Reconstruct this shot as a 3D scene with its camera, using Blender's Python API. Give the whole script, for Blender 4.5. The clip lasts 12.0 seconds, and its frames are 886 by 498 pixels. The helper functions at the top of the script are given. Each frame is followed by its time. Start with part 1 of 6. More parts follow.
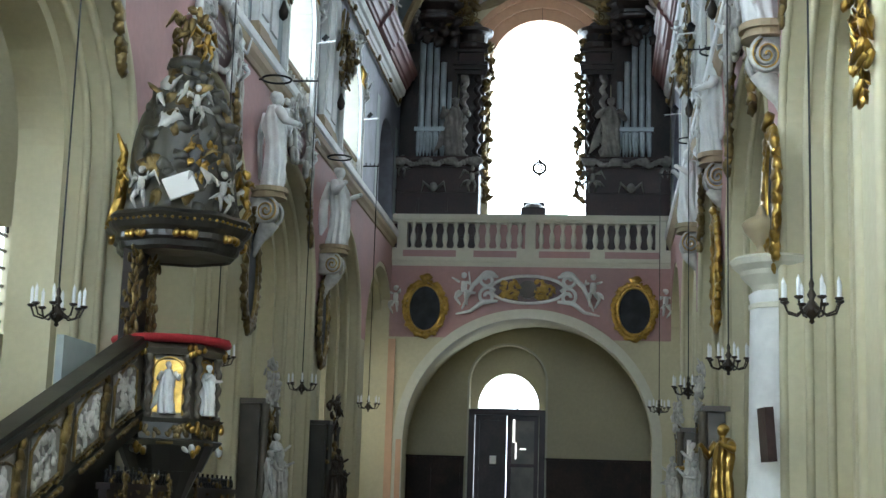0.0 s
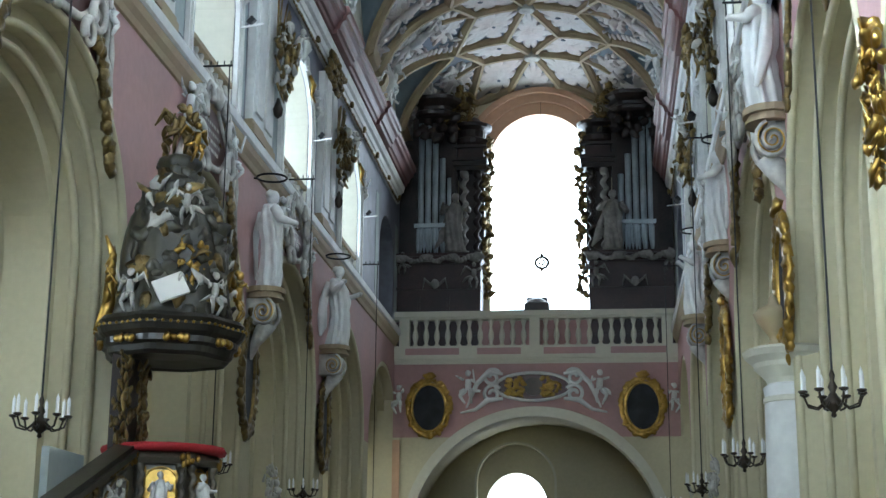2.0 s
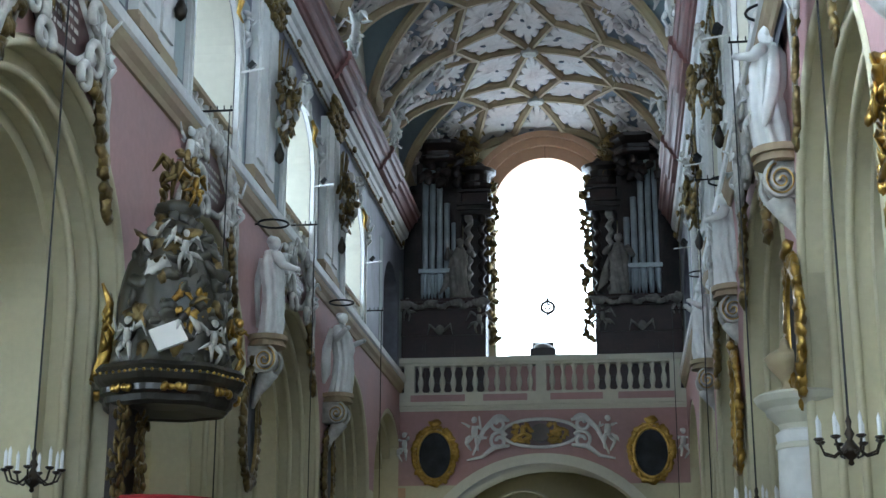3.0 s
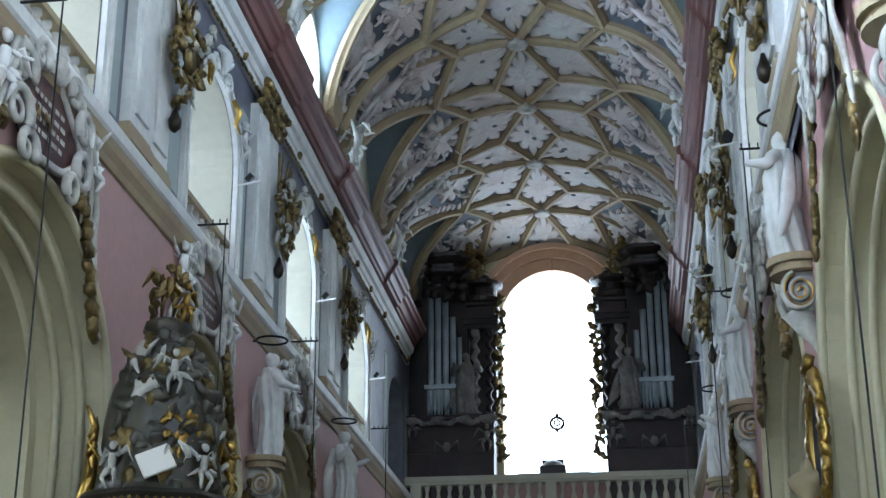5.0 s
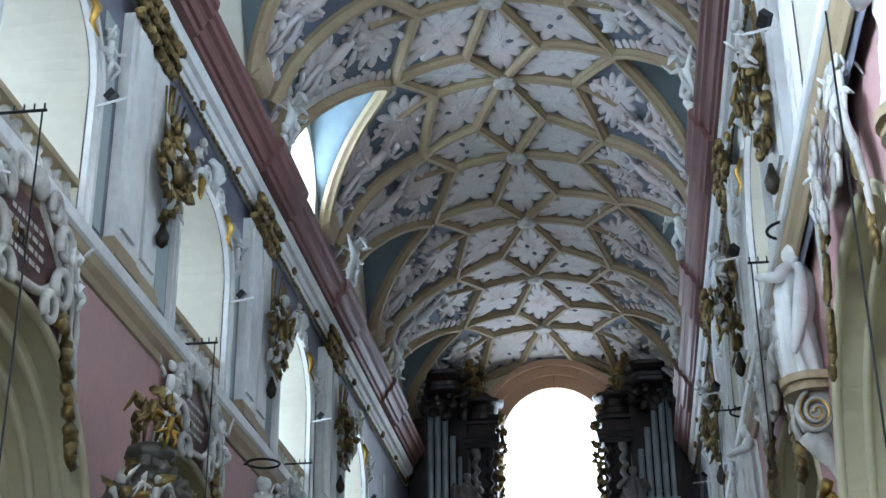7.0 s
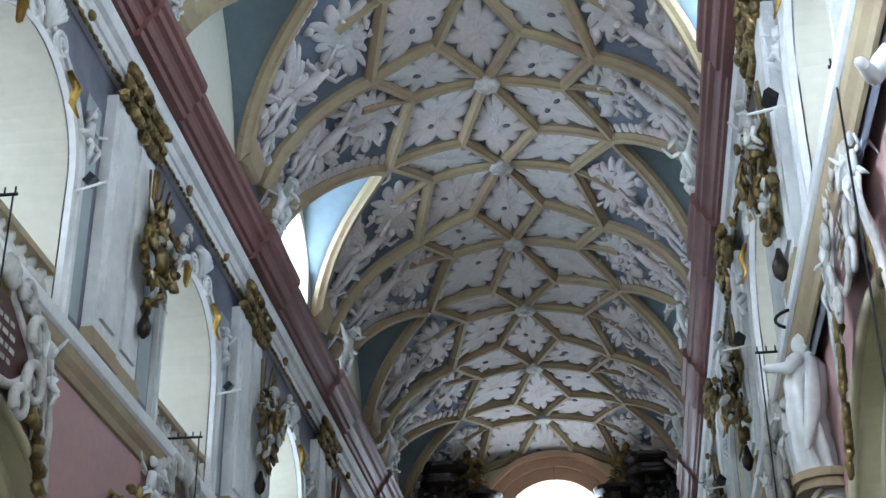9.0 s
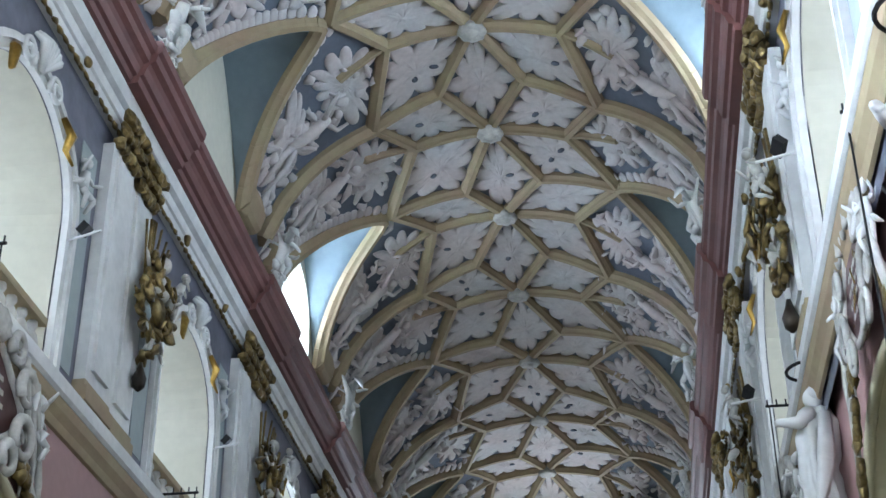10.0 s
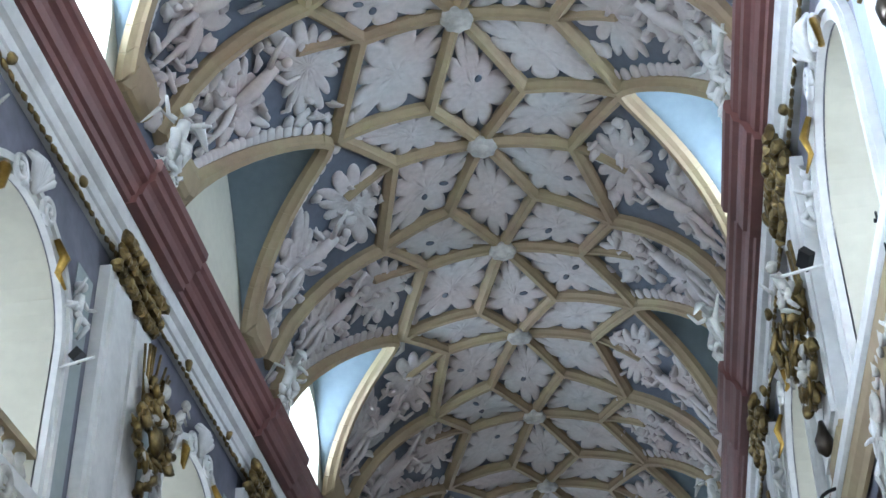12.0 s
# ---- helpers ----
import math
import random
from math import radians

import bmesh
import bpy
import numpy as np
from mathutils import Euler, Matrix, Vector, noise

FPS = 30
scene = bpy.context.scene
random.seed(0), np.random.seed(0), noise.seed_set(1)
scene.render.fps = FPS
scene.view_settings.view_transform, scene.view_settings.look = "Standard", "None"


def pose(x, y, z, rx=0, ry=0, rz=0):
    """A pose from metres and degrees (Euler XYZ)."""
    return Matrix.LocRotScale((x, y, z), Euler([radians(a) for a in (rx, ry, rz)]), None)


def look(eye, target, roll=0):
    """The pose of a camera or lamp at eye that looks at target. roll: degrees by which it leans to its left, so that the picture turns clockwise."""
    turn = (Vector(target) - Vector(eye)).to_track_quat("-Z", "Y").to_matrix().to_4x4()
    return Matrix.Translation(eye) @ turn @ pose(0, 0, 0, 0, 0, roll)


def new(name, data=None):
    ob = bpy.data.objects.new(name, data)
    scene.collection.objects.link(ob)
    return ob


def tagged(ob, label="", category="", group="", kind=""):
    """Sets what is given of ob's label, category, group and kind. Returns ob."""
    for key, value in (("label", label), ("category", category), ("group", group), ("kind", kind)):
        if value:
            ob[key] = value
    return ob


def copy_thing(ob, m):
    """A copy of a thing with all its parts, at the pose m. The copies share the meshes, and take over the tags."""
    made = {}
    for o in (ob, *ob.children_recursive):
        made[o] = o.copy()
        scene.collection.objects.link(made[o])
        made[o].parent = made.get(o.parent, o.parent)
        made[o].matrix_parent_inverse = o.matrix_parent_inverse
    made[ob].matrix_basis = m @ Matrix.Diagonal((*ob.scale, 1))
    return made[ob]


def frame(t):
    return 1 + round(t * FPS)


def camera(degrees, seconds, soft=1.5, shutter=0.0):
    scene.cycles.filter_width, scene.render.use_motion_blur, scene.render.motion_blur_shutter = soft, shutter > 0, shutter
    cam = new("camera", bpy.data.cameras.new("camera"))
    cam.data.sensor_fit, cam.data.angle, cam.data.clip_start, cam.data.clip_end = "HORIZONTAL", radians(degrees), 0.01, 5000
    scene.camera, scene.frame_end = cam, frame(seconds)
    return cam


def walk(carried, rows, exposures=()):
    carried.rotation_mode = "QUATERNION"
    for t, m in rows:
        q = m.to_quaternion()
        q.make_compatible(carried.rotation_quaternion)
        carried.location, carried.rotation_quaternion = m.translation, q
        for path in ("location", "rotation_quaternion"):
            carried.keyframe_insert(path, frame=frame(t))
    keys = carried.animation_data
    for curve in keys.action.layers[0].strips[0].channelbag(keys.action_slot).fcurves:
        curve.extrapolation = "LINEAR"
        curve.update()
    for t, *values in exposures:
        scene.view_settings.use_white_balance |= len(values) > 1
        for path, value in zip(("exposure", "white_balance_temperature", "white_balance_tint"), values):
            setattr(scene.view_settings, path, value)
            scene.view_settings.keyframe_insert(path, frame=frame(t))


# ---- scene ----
cam = camera(33.91, 12.0, soft=1.5)
# seconds, x, y, z, yaw, pitch, roll
ROWS = [
    (0.0, 2.323, -1.933, 1.561, 6.246, 9.969, 1.759),
    (0.5, 2.316, -1.763, 1.591, 6.286, 10.940, 1.338),
    (1.0, 2.308, -1.592, 1.622, 6.342, 11.618, 1.039),
    (1.5, 2.301, -1.418, 1.654, 6.381, 12.807, 0.787),
    (2.0, 2.293, -1.236, 1.688, 6.453, 13.819, 0.483),
    (2.5, 2.287, -1.044, 1.729, 6.558, 14.624, 0.180),
    (3.0, 2.281, -0.839, 1.784, 6.691, 15.610, 0.081),
    (5.0, 2.256, 0.028, 2.083, 7.014, 20.074, -0.275),
    (5.5, 2.247, 0.234, 2.163, 7.018, 21.115, -0.239),
    (6.0, 2.237, 0.430, 2.246, 7.004, 22.332, -0.175),
    (6.5, 2.226, 0.620, 2.334, 7.002, 23.529, -0.309),
    (7.0, 2.218, 0.812, 2.426, 7.019, 24.618, -0.501),
    (9.0, 2.205, 1.591, 2.812, 6.952, 28.070, -0.667),
    (9.5, 2.203, 1.790, 2.913, 6.884, 28.994, -0.690),
    (10.0, 2.200, 1.989, 3.018, 7.147, 30.084, -0.575),
    (10.5, 2.194, 2.183, 3.128, 7.188, 31.163, -0.755),
    (11.0, 2.187, 2.373, 3.244, 7.166, 32.569, -1.180),
    (11.5, 2.178, 2.555, 3.366, 7.184, 33.651, -1.230),
    (12.0, 2.172, 2.735, 3.492, 7.773, 34.794, -0.969),
]


def stand(x, y, z, yaw, pitch, roll):
    return pose(x, y, z) @ pose(0, 0, 0, 0, 0, yaw) @ pose(0, 0, 0, 90 + pitch, 0, 0) @ pose(0, 0, 0, 0, 0, roll)


walk(cam, [(t, stand(x, y, z, yaw, pitch, roll)) for t, x, y, z, yaw, pitch, roll in ROWS], [(0, 0.82, 5700, 5), (1.5, 0.7, 5650, 5), (3, 0.34, 5450, 6), (6, 0.28, 5450, 8), (9, 0.2, 5650, 10), (12, 0.14, 5700, 11)])

# ---- world and daylight ----
world = bpy.data.worlds.new("sky")
scene.world = world
world.use_nodes = True
wn = world.node_tree
sky = wn.nodes.new("ShaderNodeTexSky")
sky.sky_type, sky.sun_disc = "NISHITA", False
sky.sun_elevation, sky.sun_rotation = radians(48), radians(110)
wn.links.new(sky.outputs[0], wn.nodes["Background"].inputs[0])
wn.nodes["Background"].inputs[1].default_value = 0.12

sun = new("sun", bpy.data.lights.new("sun", "SUN"))
sun.data.energy, sun.data.angle, sun.data.color = 2.0, radians(0.5), (1.0, 0.95, 0.88)
sun.matrix_world = look((30, 10, 40), (0, 25, 0))


# ---- measures of the nave ----
WALL = 4.7
BAY = 7.1
PIERS = [19.4 + BAY * k for k in range(-3, 5)]
BAYS = [p + BAY / 2 for p in PIERS]
FRONT = 46.3
BACK = 52.3
SPRING, RIDGE = 16.9, 21.2
Z_STRING = 10.42


# ---- materials ----
def material(name, color, rough=0.7, metal=0.0, vary=0.12, grain=6.0, stain=0.5, bump=0.15, tint=None, spec=0.5):
    m = bpy.data.materials.new(name)
    m.use_nodes = True
    t = m.node_tree
    b = t.nodes["Principled BSDF"]
    b.inputs["Roughness"].default_value, b.inputs["Metallic"].default_value = rough, metal
    b.inputs["Specular IOR Level"].default_value = spec
    co = t.nodes.new("ShaderNodeTexCoord")
    geo = t.nodes.new("ShaderNodeNewGeometry")
    big, fine = t.nodes.new("ShaderNodeTexNoise"), t.nodes.new("ShaderNodeTexNoise")
    big.inputs["Scale"].default_value, fine.inputs["Scale"].default_value = stain, grain
    big.inputs["Detail"].default_value, fine.inputs["Detail"].default_value = 5, 6
    for n in (big, fine):
        t.links.new(geo.outputs["Position"], n.inputs["Vector"])
    mix1, mix2 = t.nodes.new("ShaderNodeMix"), t.nodes.new("ShaderNodeMix")
    for n, src in ((mix1, big), (mix2, fine)):
        n.data_type = "RGBA"
        ramp = t.nodes.new("ShaderNodeValToRGB")
        ramp.color_ramp.elements[0].position, ramp.color_ramp.elements[1].position = 0.35, 0.68
        t.links.new(src.outputs["Fac"], ramp.inputs["Fac"])
        t.links.new(ramp.outputs["Color"], n.inputs["Factor"])
    c = Vector(color)
    low = Vector(tint) if tint else c * (1 - 2 * vary)
    mix1.inputs["A"].default_value, mix1.inputs["B"].default_value = (*low, 1), (*c, 1)
    t.links.new(mix1.outputs["Result"], mix2.inputs["B"])
    dark = t.nodes.new("ShaderNodeMix")
    dark.data_type, dark.blend_type = "RGBA", "MULTIPLY"
    dark.inputs["Factor"].default_value = 1.0
    dark.inputs["B"].default_value = (1 - vary, 1 - vary, 1 - vary, 1)
    t.links.new(mix1.outputs["Result"], dark.inputs["A"])
    t.links.new(dark.outputs["Result"], mix2.inputs["A"])
    t.links.new(mix2.outputs["Result"], b.inputs["Base Color"])
    if bump:
        bp = t.nodes.new("ShaderNodeBump")
        bp.inputs["Strength"].default_value, bp.inputs["Distance"].default_value = bump, 0.03
        t.links.new(fine.outputs["Fac"], bp.inputs["Height"])
        t.links.new(bp.outputs["Normal"], b.inputs["Normal"])
    return m


def glow(name, color, strength):
    m = bpy.data.materials.new(name)
    m.use_nodes = True
    t = m.node_tree
    e = t.nodes.new("ShaderNodeEmission")
    e.inputs[0].default_value, e.inputs[1].default_value = (*color, 1), strength
    t.links.new(e.outputs[0], t.nodes["Material Output"].inputs[0])
    return m


CREAM = material("cream_plaster", (0.60, 0.55, 0.36), 0.75, vary=0.07, grain=9, stain=0.35, bump=0.08, tint=(0.50, 0.46, 0.31))
PALE = material("pale_plaster", (0.66, 0.64, 0.52), 0.75, vary=0.06, stain=0.4, bump=0.08)
PINK = material("pink_plaster", (0.46, 0.27, 0.25), 0.75, vary=0.08, stain=0.5, tint=(0.40, 0.26, 0.25))
# plaster of the window arch; also the bounced light painted by the west arch
PEACH = material("peach_plaster_and_bounce", (0.66, 0.42, 0.27), 0.75, vary=0.08, stain=0.5)
WHITE = material("white_stucco", (0.78, 0.78, 0.75), 0.6, vary=0.10, grain=7, stain=1.2)
WHITE_OLD = material("dusty_white_stucco", (0.66, 0.64, 0.58), 0.65, vary=0.22, grain=10, stain=2.0, bump=0.3)
LILAC = material("grey_lilac_marble_plaster", (0.17, 0.175, 0.22), 0.45, vary=0.2, grain=5, stain=1.4)
GREYGREEN = material("grey_green_plaster", (0.38, 0.43, 0.42), 0.7, vary=0.08)
BROWN = material("red_brown_cornice_paint", (0.20, 0.085, 0.075), 0.5, vary=0.12, stain=0.8)
OCHRE = material("ochre_rib_paint", (0.36, 0.30, 0.17), 0.7, vary=0.10, stain=0.9, tint=(0.33, 0.24, 0.15))
STUCCO = material("aged_white_vault_stucco", (0.58, 0.575, 0.56), 0.7, vary=0.12, grain=8, stain=0.7, bump=0.25, tint=(0.58, 0.50, 0.47))
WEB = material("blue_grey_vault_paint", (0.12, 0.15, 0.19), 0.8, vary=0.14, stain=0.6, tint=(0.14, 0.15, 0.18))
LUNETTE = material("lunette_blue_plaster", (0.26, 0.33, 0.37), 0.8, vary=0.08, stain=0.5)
GOLD = material("gilding", (0.62, 0.40, 0.10), 0.28, 1.0, vary=0.25, grain=14, stain=3.0, bump=0.4)
OLDGOLD = material("tarnished_gilding", (0.36, 0.26, 0.10), 0.42, 0.8, vary=0.35, grain=14, stain=3.0, bump=0.5)
WOOD = material("dark_walnut", (0.036, 0.022, 0.018), 0.4, vary=0.4, grain=12, stain=1.5, spec=0.35)
MAHOGANY = material("red_brown_mahogany", (0.048, 0.021, 0.018), 0.42, vary=0.3, grain=12, stain=1.5, spec=0.35)
PEW = material("pew_oak", (0.04, 0.022, 0.014), 0.5, vary=0.3, grain=12, stain=1.5, spec=0.2)
TIN = material("organ_pipe_tin", (0.50, 0.58, 0.62), 0.35, 0.35, vary=0.15, grain=4, stain=1.5, bump=0.05)
IRON = material("black_iron", (0.02, 0.02, 0.02), 0.5, 0.6, vary=0.2)
BRONZE = material("dark_bronze", (0.07, 0.055, 0.04), 0.35, 0.8, vary=0.3)
VELVET = material("red_velvet", (0.42, 0.015, 0.02), 0.9, vary=0.2, grain=30, bump=0.2)
CANDLE = material("white_candle", (0.85, 0.86, 0.86), 0.4, vary=0.03, bump=0)
MARBLE = material("dark_grey_marble", (0.035, 0.031, 0.022), 0.35, vary=0.3, grain=4, stain=1.2)
GREYMARBLE = material("grey_marble", (0.13, 0.11, 0.075), 0.4, vary=0.25, grain=4, stain=1.2)
CROWN = material("smoked_olive_marble", (0.075, 0.068, 0.045), 0.4, vary=0.3, grain=5, stain=2.0, bump=0.4)
DUSTY = material("dusty_grey_stucco", (0.33, 0.31, 0.28), 0.7, vary=0.25, grain=9, stain=2.0, bump=0.3)
CANVAS = material("dark_canvas", (0.025, 0.032, 0.04), 0.7, vary=0.45, grain=3, stain=2.5, bump=0.05)
PLAQUE = material("maroon_plaque", (0.10, 0.035, 0.03), 0.4, vary=0.2)
FLOOR = material("worn_stone", (0.30, 0.27, 0.23), 0.45, vary=0.15, grain=5, stain=0.7)
PAPER = material("paper", (0.82, 0.80, 0.74), 0.6, vary=0.03, bump=0)
DAYWEST = glow("west_window_daylight", (0.90, 0.96, 1.0), 6.5)
# next two: added fill glow for gallery panes out of view
FILLSIDE = glow("side_fill_glow", (0.82, 0.93, 1.06), 26.0)
FILLSOUTH = glow("south_fill_glow", (0.84, 0.94, 1.07), 195.0)
DAYLUN = glow("lunette_window_daylight", (0.80, 0.93, 1.06), 15.0)
# added fill glow for panels behind the viewer and the nearest lunettes
FILLCHOIR = glow("chancel_fill_glow", (0.88, 0.96, 1.02), 10.0)
DAYDOOR = glow("door_daylight", (0.95, 0.98, 1.0), 4.0)
DAYBLUE = glow("pale_sky_daylight", (0.80, 0.88, 1.0), 9.0)
DAYDIM = glow("soft_sky_daylight", (0.80, 0.87, 1.0), 4.5)
DAYAISLE = glow("aisle_daylight", (0.92, 0.97, 1.0), 2.2)
DAYWARM_AISLE = glow("west_aisle_daylight", (1.0, 0.97, 0.86), 12.0)
# added fill glow for the near left aisle, out of view
FILLNORTH = glow("north_aisle_fill", (0.90, 0.97, 1.0), 14.0)
DAYAISLE_R = glow("south_aisle_daylight", (0.95, 0.98, 0.95), 1.5)
DOORGLINT = glow("door_glint_glow", (1.0, 0.95, 0.80), 1.3)


# ---- building kit ----
SMALL = {"capital", "drapery", "shell", "ribbon", "carving", "garland", "crown_clouds", "crown_gilding", "crown_carving", "gilt_mount", "gilding", "canopy_gilding", "carved_wing", "carved_frieze", "carved_veil", "crest", "relief", "gilded_leaves", "gilt_leaves", "lettering", "stucco_leaves", "stucco_garlands", "leaf_eyes", "bars", "tracery"}


def part(name, bm, mat, parent=None, label="", smooth=False):
    me = bpy.data.meshes.new(name)
    bmesh.ops.recalc_face_normals(bm, faces=bm.faces)
    if smooth:
        for f in bm.faces:
            f.smooth = True
    bm.to_mesh(me)
    bm.free()
    for m in mat if isinstance(mat, (list, tuple)) else [mat]:
        me.materials.append(m)
    ob = new(name, me)
    if parent is not None:
        ob.parent = parent
    if label:
        tagged(ob, label)
    if name in SMALL:
        tagged(ob, kind="stuff")
    return ob


def thing(name, m, label, category, group="", kind=""):
    ob = new(name)
    ob.matrix_basis = m
    return tagged(ob, label, category, group, kind)


def box(bm, x0, x1, y0, y1, z0, z1, m=None):
    vs = [bm.verts.new((m @ Vector(p)) if m else p) for p in
          ((x0, y0, z0), (x1, y0, z0), (x1, y1, z0), (x0, y1, z0), (x0, y0, z1), (x1, y0, z1), (x1, y1, z1), (x0, y1, z1))]
    return [bm.faces.new([vs[i] for i in q]) for q in ((0, 3, 2, 1), (4, 5, 6, 7), (0, 1, 5, 4), (1, 2, 6, 5), (2, 3, 7, 6), (3, 0, 4, 7))]


def lathe(bm, profile, segs=16, m=None, wave=None, start=0.0, sweep=2 * math.pi):
    """Turns (radius, height) pairs round z. wave(angle, i) scales the radius."""
    closed = sweep > 6.28
    n = segs if closed else segs + 1
    rings = []
    for i, (r, z) in enumerate(profile):
        ring = []
        for k in range(n):
            a = start + sweep * k / segs
            q = max(r, 1e-4) * (wave(a, i) if wave else 1)
            p = Vector((q * math.cos(a), q * math.sin(a), z))
            ring.append(bm.verts.new(m @ p if m else p))
        rings.append(ring)
    for a, b in zip(rings, rings[1:]):
        for k in range(segs):
            j = (k + 1) % n
            bm.faces.new((a[k], a[j], b[j], b[k]))
    if closed:
        bm.faces.new(rings[0])
        bm.faces.new(rings[-1])
    return rings


def tube(bm, pts, radii, segs=8, flat=1.0):
    """A round rod along points; radii may be one number or a list."""
    pts = [Vector(p) for p in pts]
    if not isinstance(radii, (list, tuple)):
        radii = [radii] * len(pts)
    rings, side = [], None
    for i, p in enumerate(pts):
        d = (pts[min(i + 1, len(pts) - 1)] - pts[max(i - 1, 0)]).normalized()
        if side is None:
            side = d.orthogonal().normalized()
        side = (side - d * side.dot(d))
        side = side.normalized() if side.length > 1e-6 else d.orthogonal().normalized()
        up = d.cross(side)
        rings.append([bm.verts.new(p + radii[i] * (math.cos(2 * math.pi * k / segs) * side + flat * math.sin(2 * math.pi * k / segs) * up)) for k in range(segs)])
    for a, b in zip(rings, rings[1:]):
        for k in range(segs):
            bm.faces.new((a[k], a[(k + 1) % segs], b[(k + 1) % segs], b[k]))
    bm.faces.new(rings[0])
    bm.faces.new(rings[-1])


BALLS = {}


def ball(sub):
    """Points and triangles of a unit icosphere, made once."""
    if sub not in BALLS:
        tmp = bmesh.new()
        bmesh.ops.create_icosphere(tmp, subdivisions=sub, radius=1.0)
        tmp.verts.index_update()
        BALLS[sub] = ([v.co.copy() for v in tmp.verts], [[v.index for v in f.verts] for f in tmp.faces])
        tmp.free()
    return BALLS[sub]


def blob(bm, p, size, rot=(0, 0, 0), sub=1, rough=0.0):
    """An ellipsoid, lumpy where rough is above nought."""
    pts, tris = ball(sub + 1)
    m = Matrix.LocRotScale(Vector(p), Euler(rot), Vector(size))
    vs = []
    for q in pts:
        co = m @ q
        if rough:
            co += (co - m.translation) * rough * noise.noise(co * 9.0)
        vs.append(bm.verts.new(co))
    for t in tris:
        bm.faces.new((vs[t[0]], vs[t[1]], vs[t[2]]))


def arch_line(w, zs, segs=24, rise=None, foot=None):
    """Half-round (or raised) arch outline in (u, z), from left foot to right foot."""
    rise = w if rise is None else rise
    pts = [] if foot is None else [(-w, foot)]
    pts += [(-w * math.cos(math.pi * k / segs), zs + rise * math.sin(math.pi * k / segs)) for k in range(segs + 1)]
    return pts + ([] if foot is None else [(w, foot)])


def plane_map(axis, at, centre, inward):
    """From (u, z, depth) to the world: u along a wall, depth into the room by inward."""
    if axis == "x":
        return lambda u, z, d: Vector((at + inward * d, centre + u, z))
    return lambda u, z, d: Vector((centre + u, at + inward * d, z))


def arch_wall(bm, pm, line, u0, u1, z0, z1, d0, d1, sill=None):
    """A wall from u0 to u1 and z0 to z1, d0 to d1 thick, with an arched opening that line outlines down to sill."""
    bottom = z0 if sill is None else sill
    cols = [(u0, None), (line[0][0], None)] + [(u, z) for u, z in line] + [(line[-1][0], None), (u1, None)]
    pts = [(u, z) for u, z in line]
    for d in (d0, d1):
        for a, b in zip(pts, pts[1:]):
            if abs(a[0] - b[0]) > 1e-5:
                bm.faces.new([bm.verts.new(pm(u, z, d)) for u, z in ((a[0], a[1]), (b[0], b[1]), (b[0], z1), (a[0], z1))])
        for ua, ub in ((u0, pts[0][0]), (pts[-1][0], u1)):
            if abs(ub - ua) > 1e-5:
                bm.faces.new([bm.verts.new(pm(u, z, d)) for u, z in ((ua, z0), (ub, z0), (ub, z1), (ua, z1))])
        if bottom > z0:
            bm.faces.new([bm.verts.new(pm(u, z, d)) for u, z in ((pts[0][0], z0), (pts[-1][0], z0), (pts[-1][0], bottom), (pts[0][0], bottom))])
    loop = ([(pts[0][0], bottom)] if pts[0][1] > bottom + 1e-5 else []) + pts + ([(pts[-1][0], bottom)] if pts[-1][1] > bottom + 1e-5 else [])
    for a, b in zip(loop, loop[1:] + ([loop[0]] if bottom > z0 else [])):
        bm.faces.new([bm.verts.new(pm(*a, d0)), bm.verts.new(pm(*b, d0)), bm.verts.new(pm(*b, d1)), bm.verts.new(pm(*a, d1))])
    for a, b in (((u0, z0), (u0, z1)), ((u1, z0), (u1, z1)), ((u0, z1), (u1, z1))):
        bm.faces.new([bm.verts.new(pm(*a, d0)), bm.verts.new(pm(*b, d0)), bm.verts.new(pm(*b, d1)), bm.verts.new(pm(*a, d1))])


def band(bm, pm, inner, outer, d0, d1):
    """A moulding between two outlines of equal length, from depth d0 to d1."""
    for (a, b), (c, d) in zip(zip(inner, inner[1:]), zip(outer, outer[1:])):
        for q in (((*a, d1), (*b, d1), (*d, d1), (*c, d1)), ((*a, d0), (*b, d0), (*d, d0), (*c, d0)),
                  ((*a, d0), (*b, d0), (*b, d1), (*a, d1)), ((*c, d0), (*d, d0), (*d, d1), (*c, d1))):
            bm.faces.new([bm.verts.new(pm(*p)) for p in q])
    for a, c in ((inner[0], outer[0]), (inner[-1], outer[-1])):
        bm.faces.new([bm.verts.new(pm(*p)) for p in ((*a, d0), (*a, d1), (*c, d1), (*c, d0))])


def run(bm, profile, y0, y1, side):
    """A moulding along y: profile of (x distance from the wall, z), on the wall side (-1 or 1)."""
    rows = [[bm.verts.new((side * (WALL - d), y, z)) for d, z in profile] for y in (y0, y1)]
    n = len(profile)
    for k in range(n - 1):
        bm.faces.new((rows[0][k], rows[0][k + 1], rows[1][k + 1], rows[1][k]))
    for r in rows:
        bm.faces.new(r)


def slab(bm, outline, pm, d0, d1):
    """A flat piece with an outline in (u, z), d0 to d1 deep, fanned from its middle."""
    n = len(outline)
    cu, cz = sum(p[0] for p in outline) / n, sum(p[1] for p in outline) / n
    f = [bm.verts.new(pm(u, z, d1)) for u, z in outline]
    k = [bm.verts.new(pm(u, z, d0)) for u, z in outline]
    c = bm.verts.new(pm(cu, cz, d1))
    for i in range(n):
        j = (i + 1) % n
        bm.faces.new((f[i], f[j], c))
        bm.faces.new((f[i], k[i], k[j], f[j]))


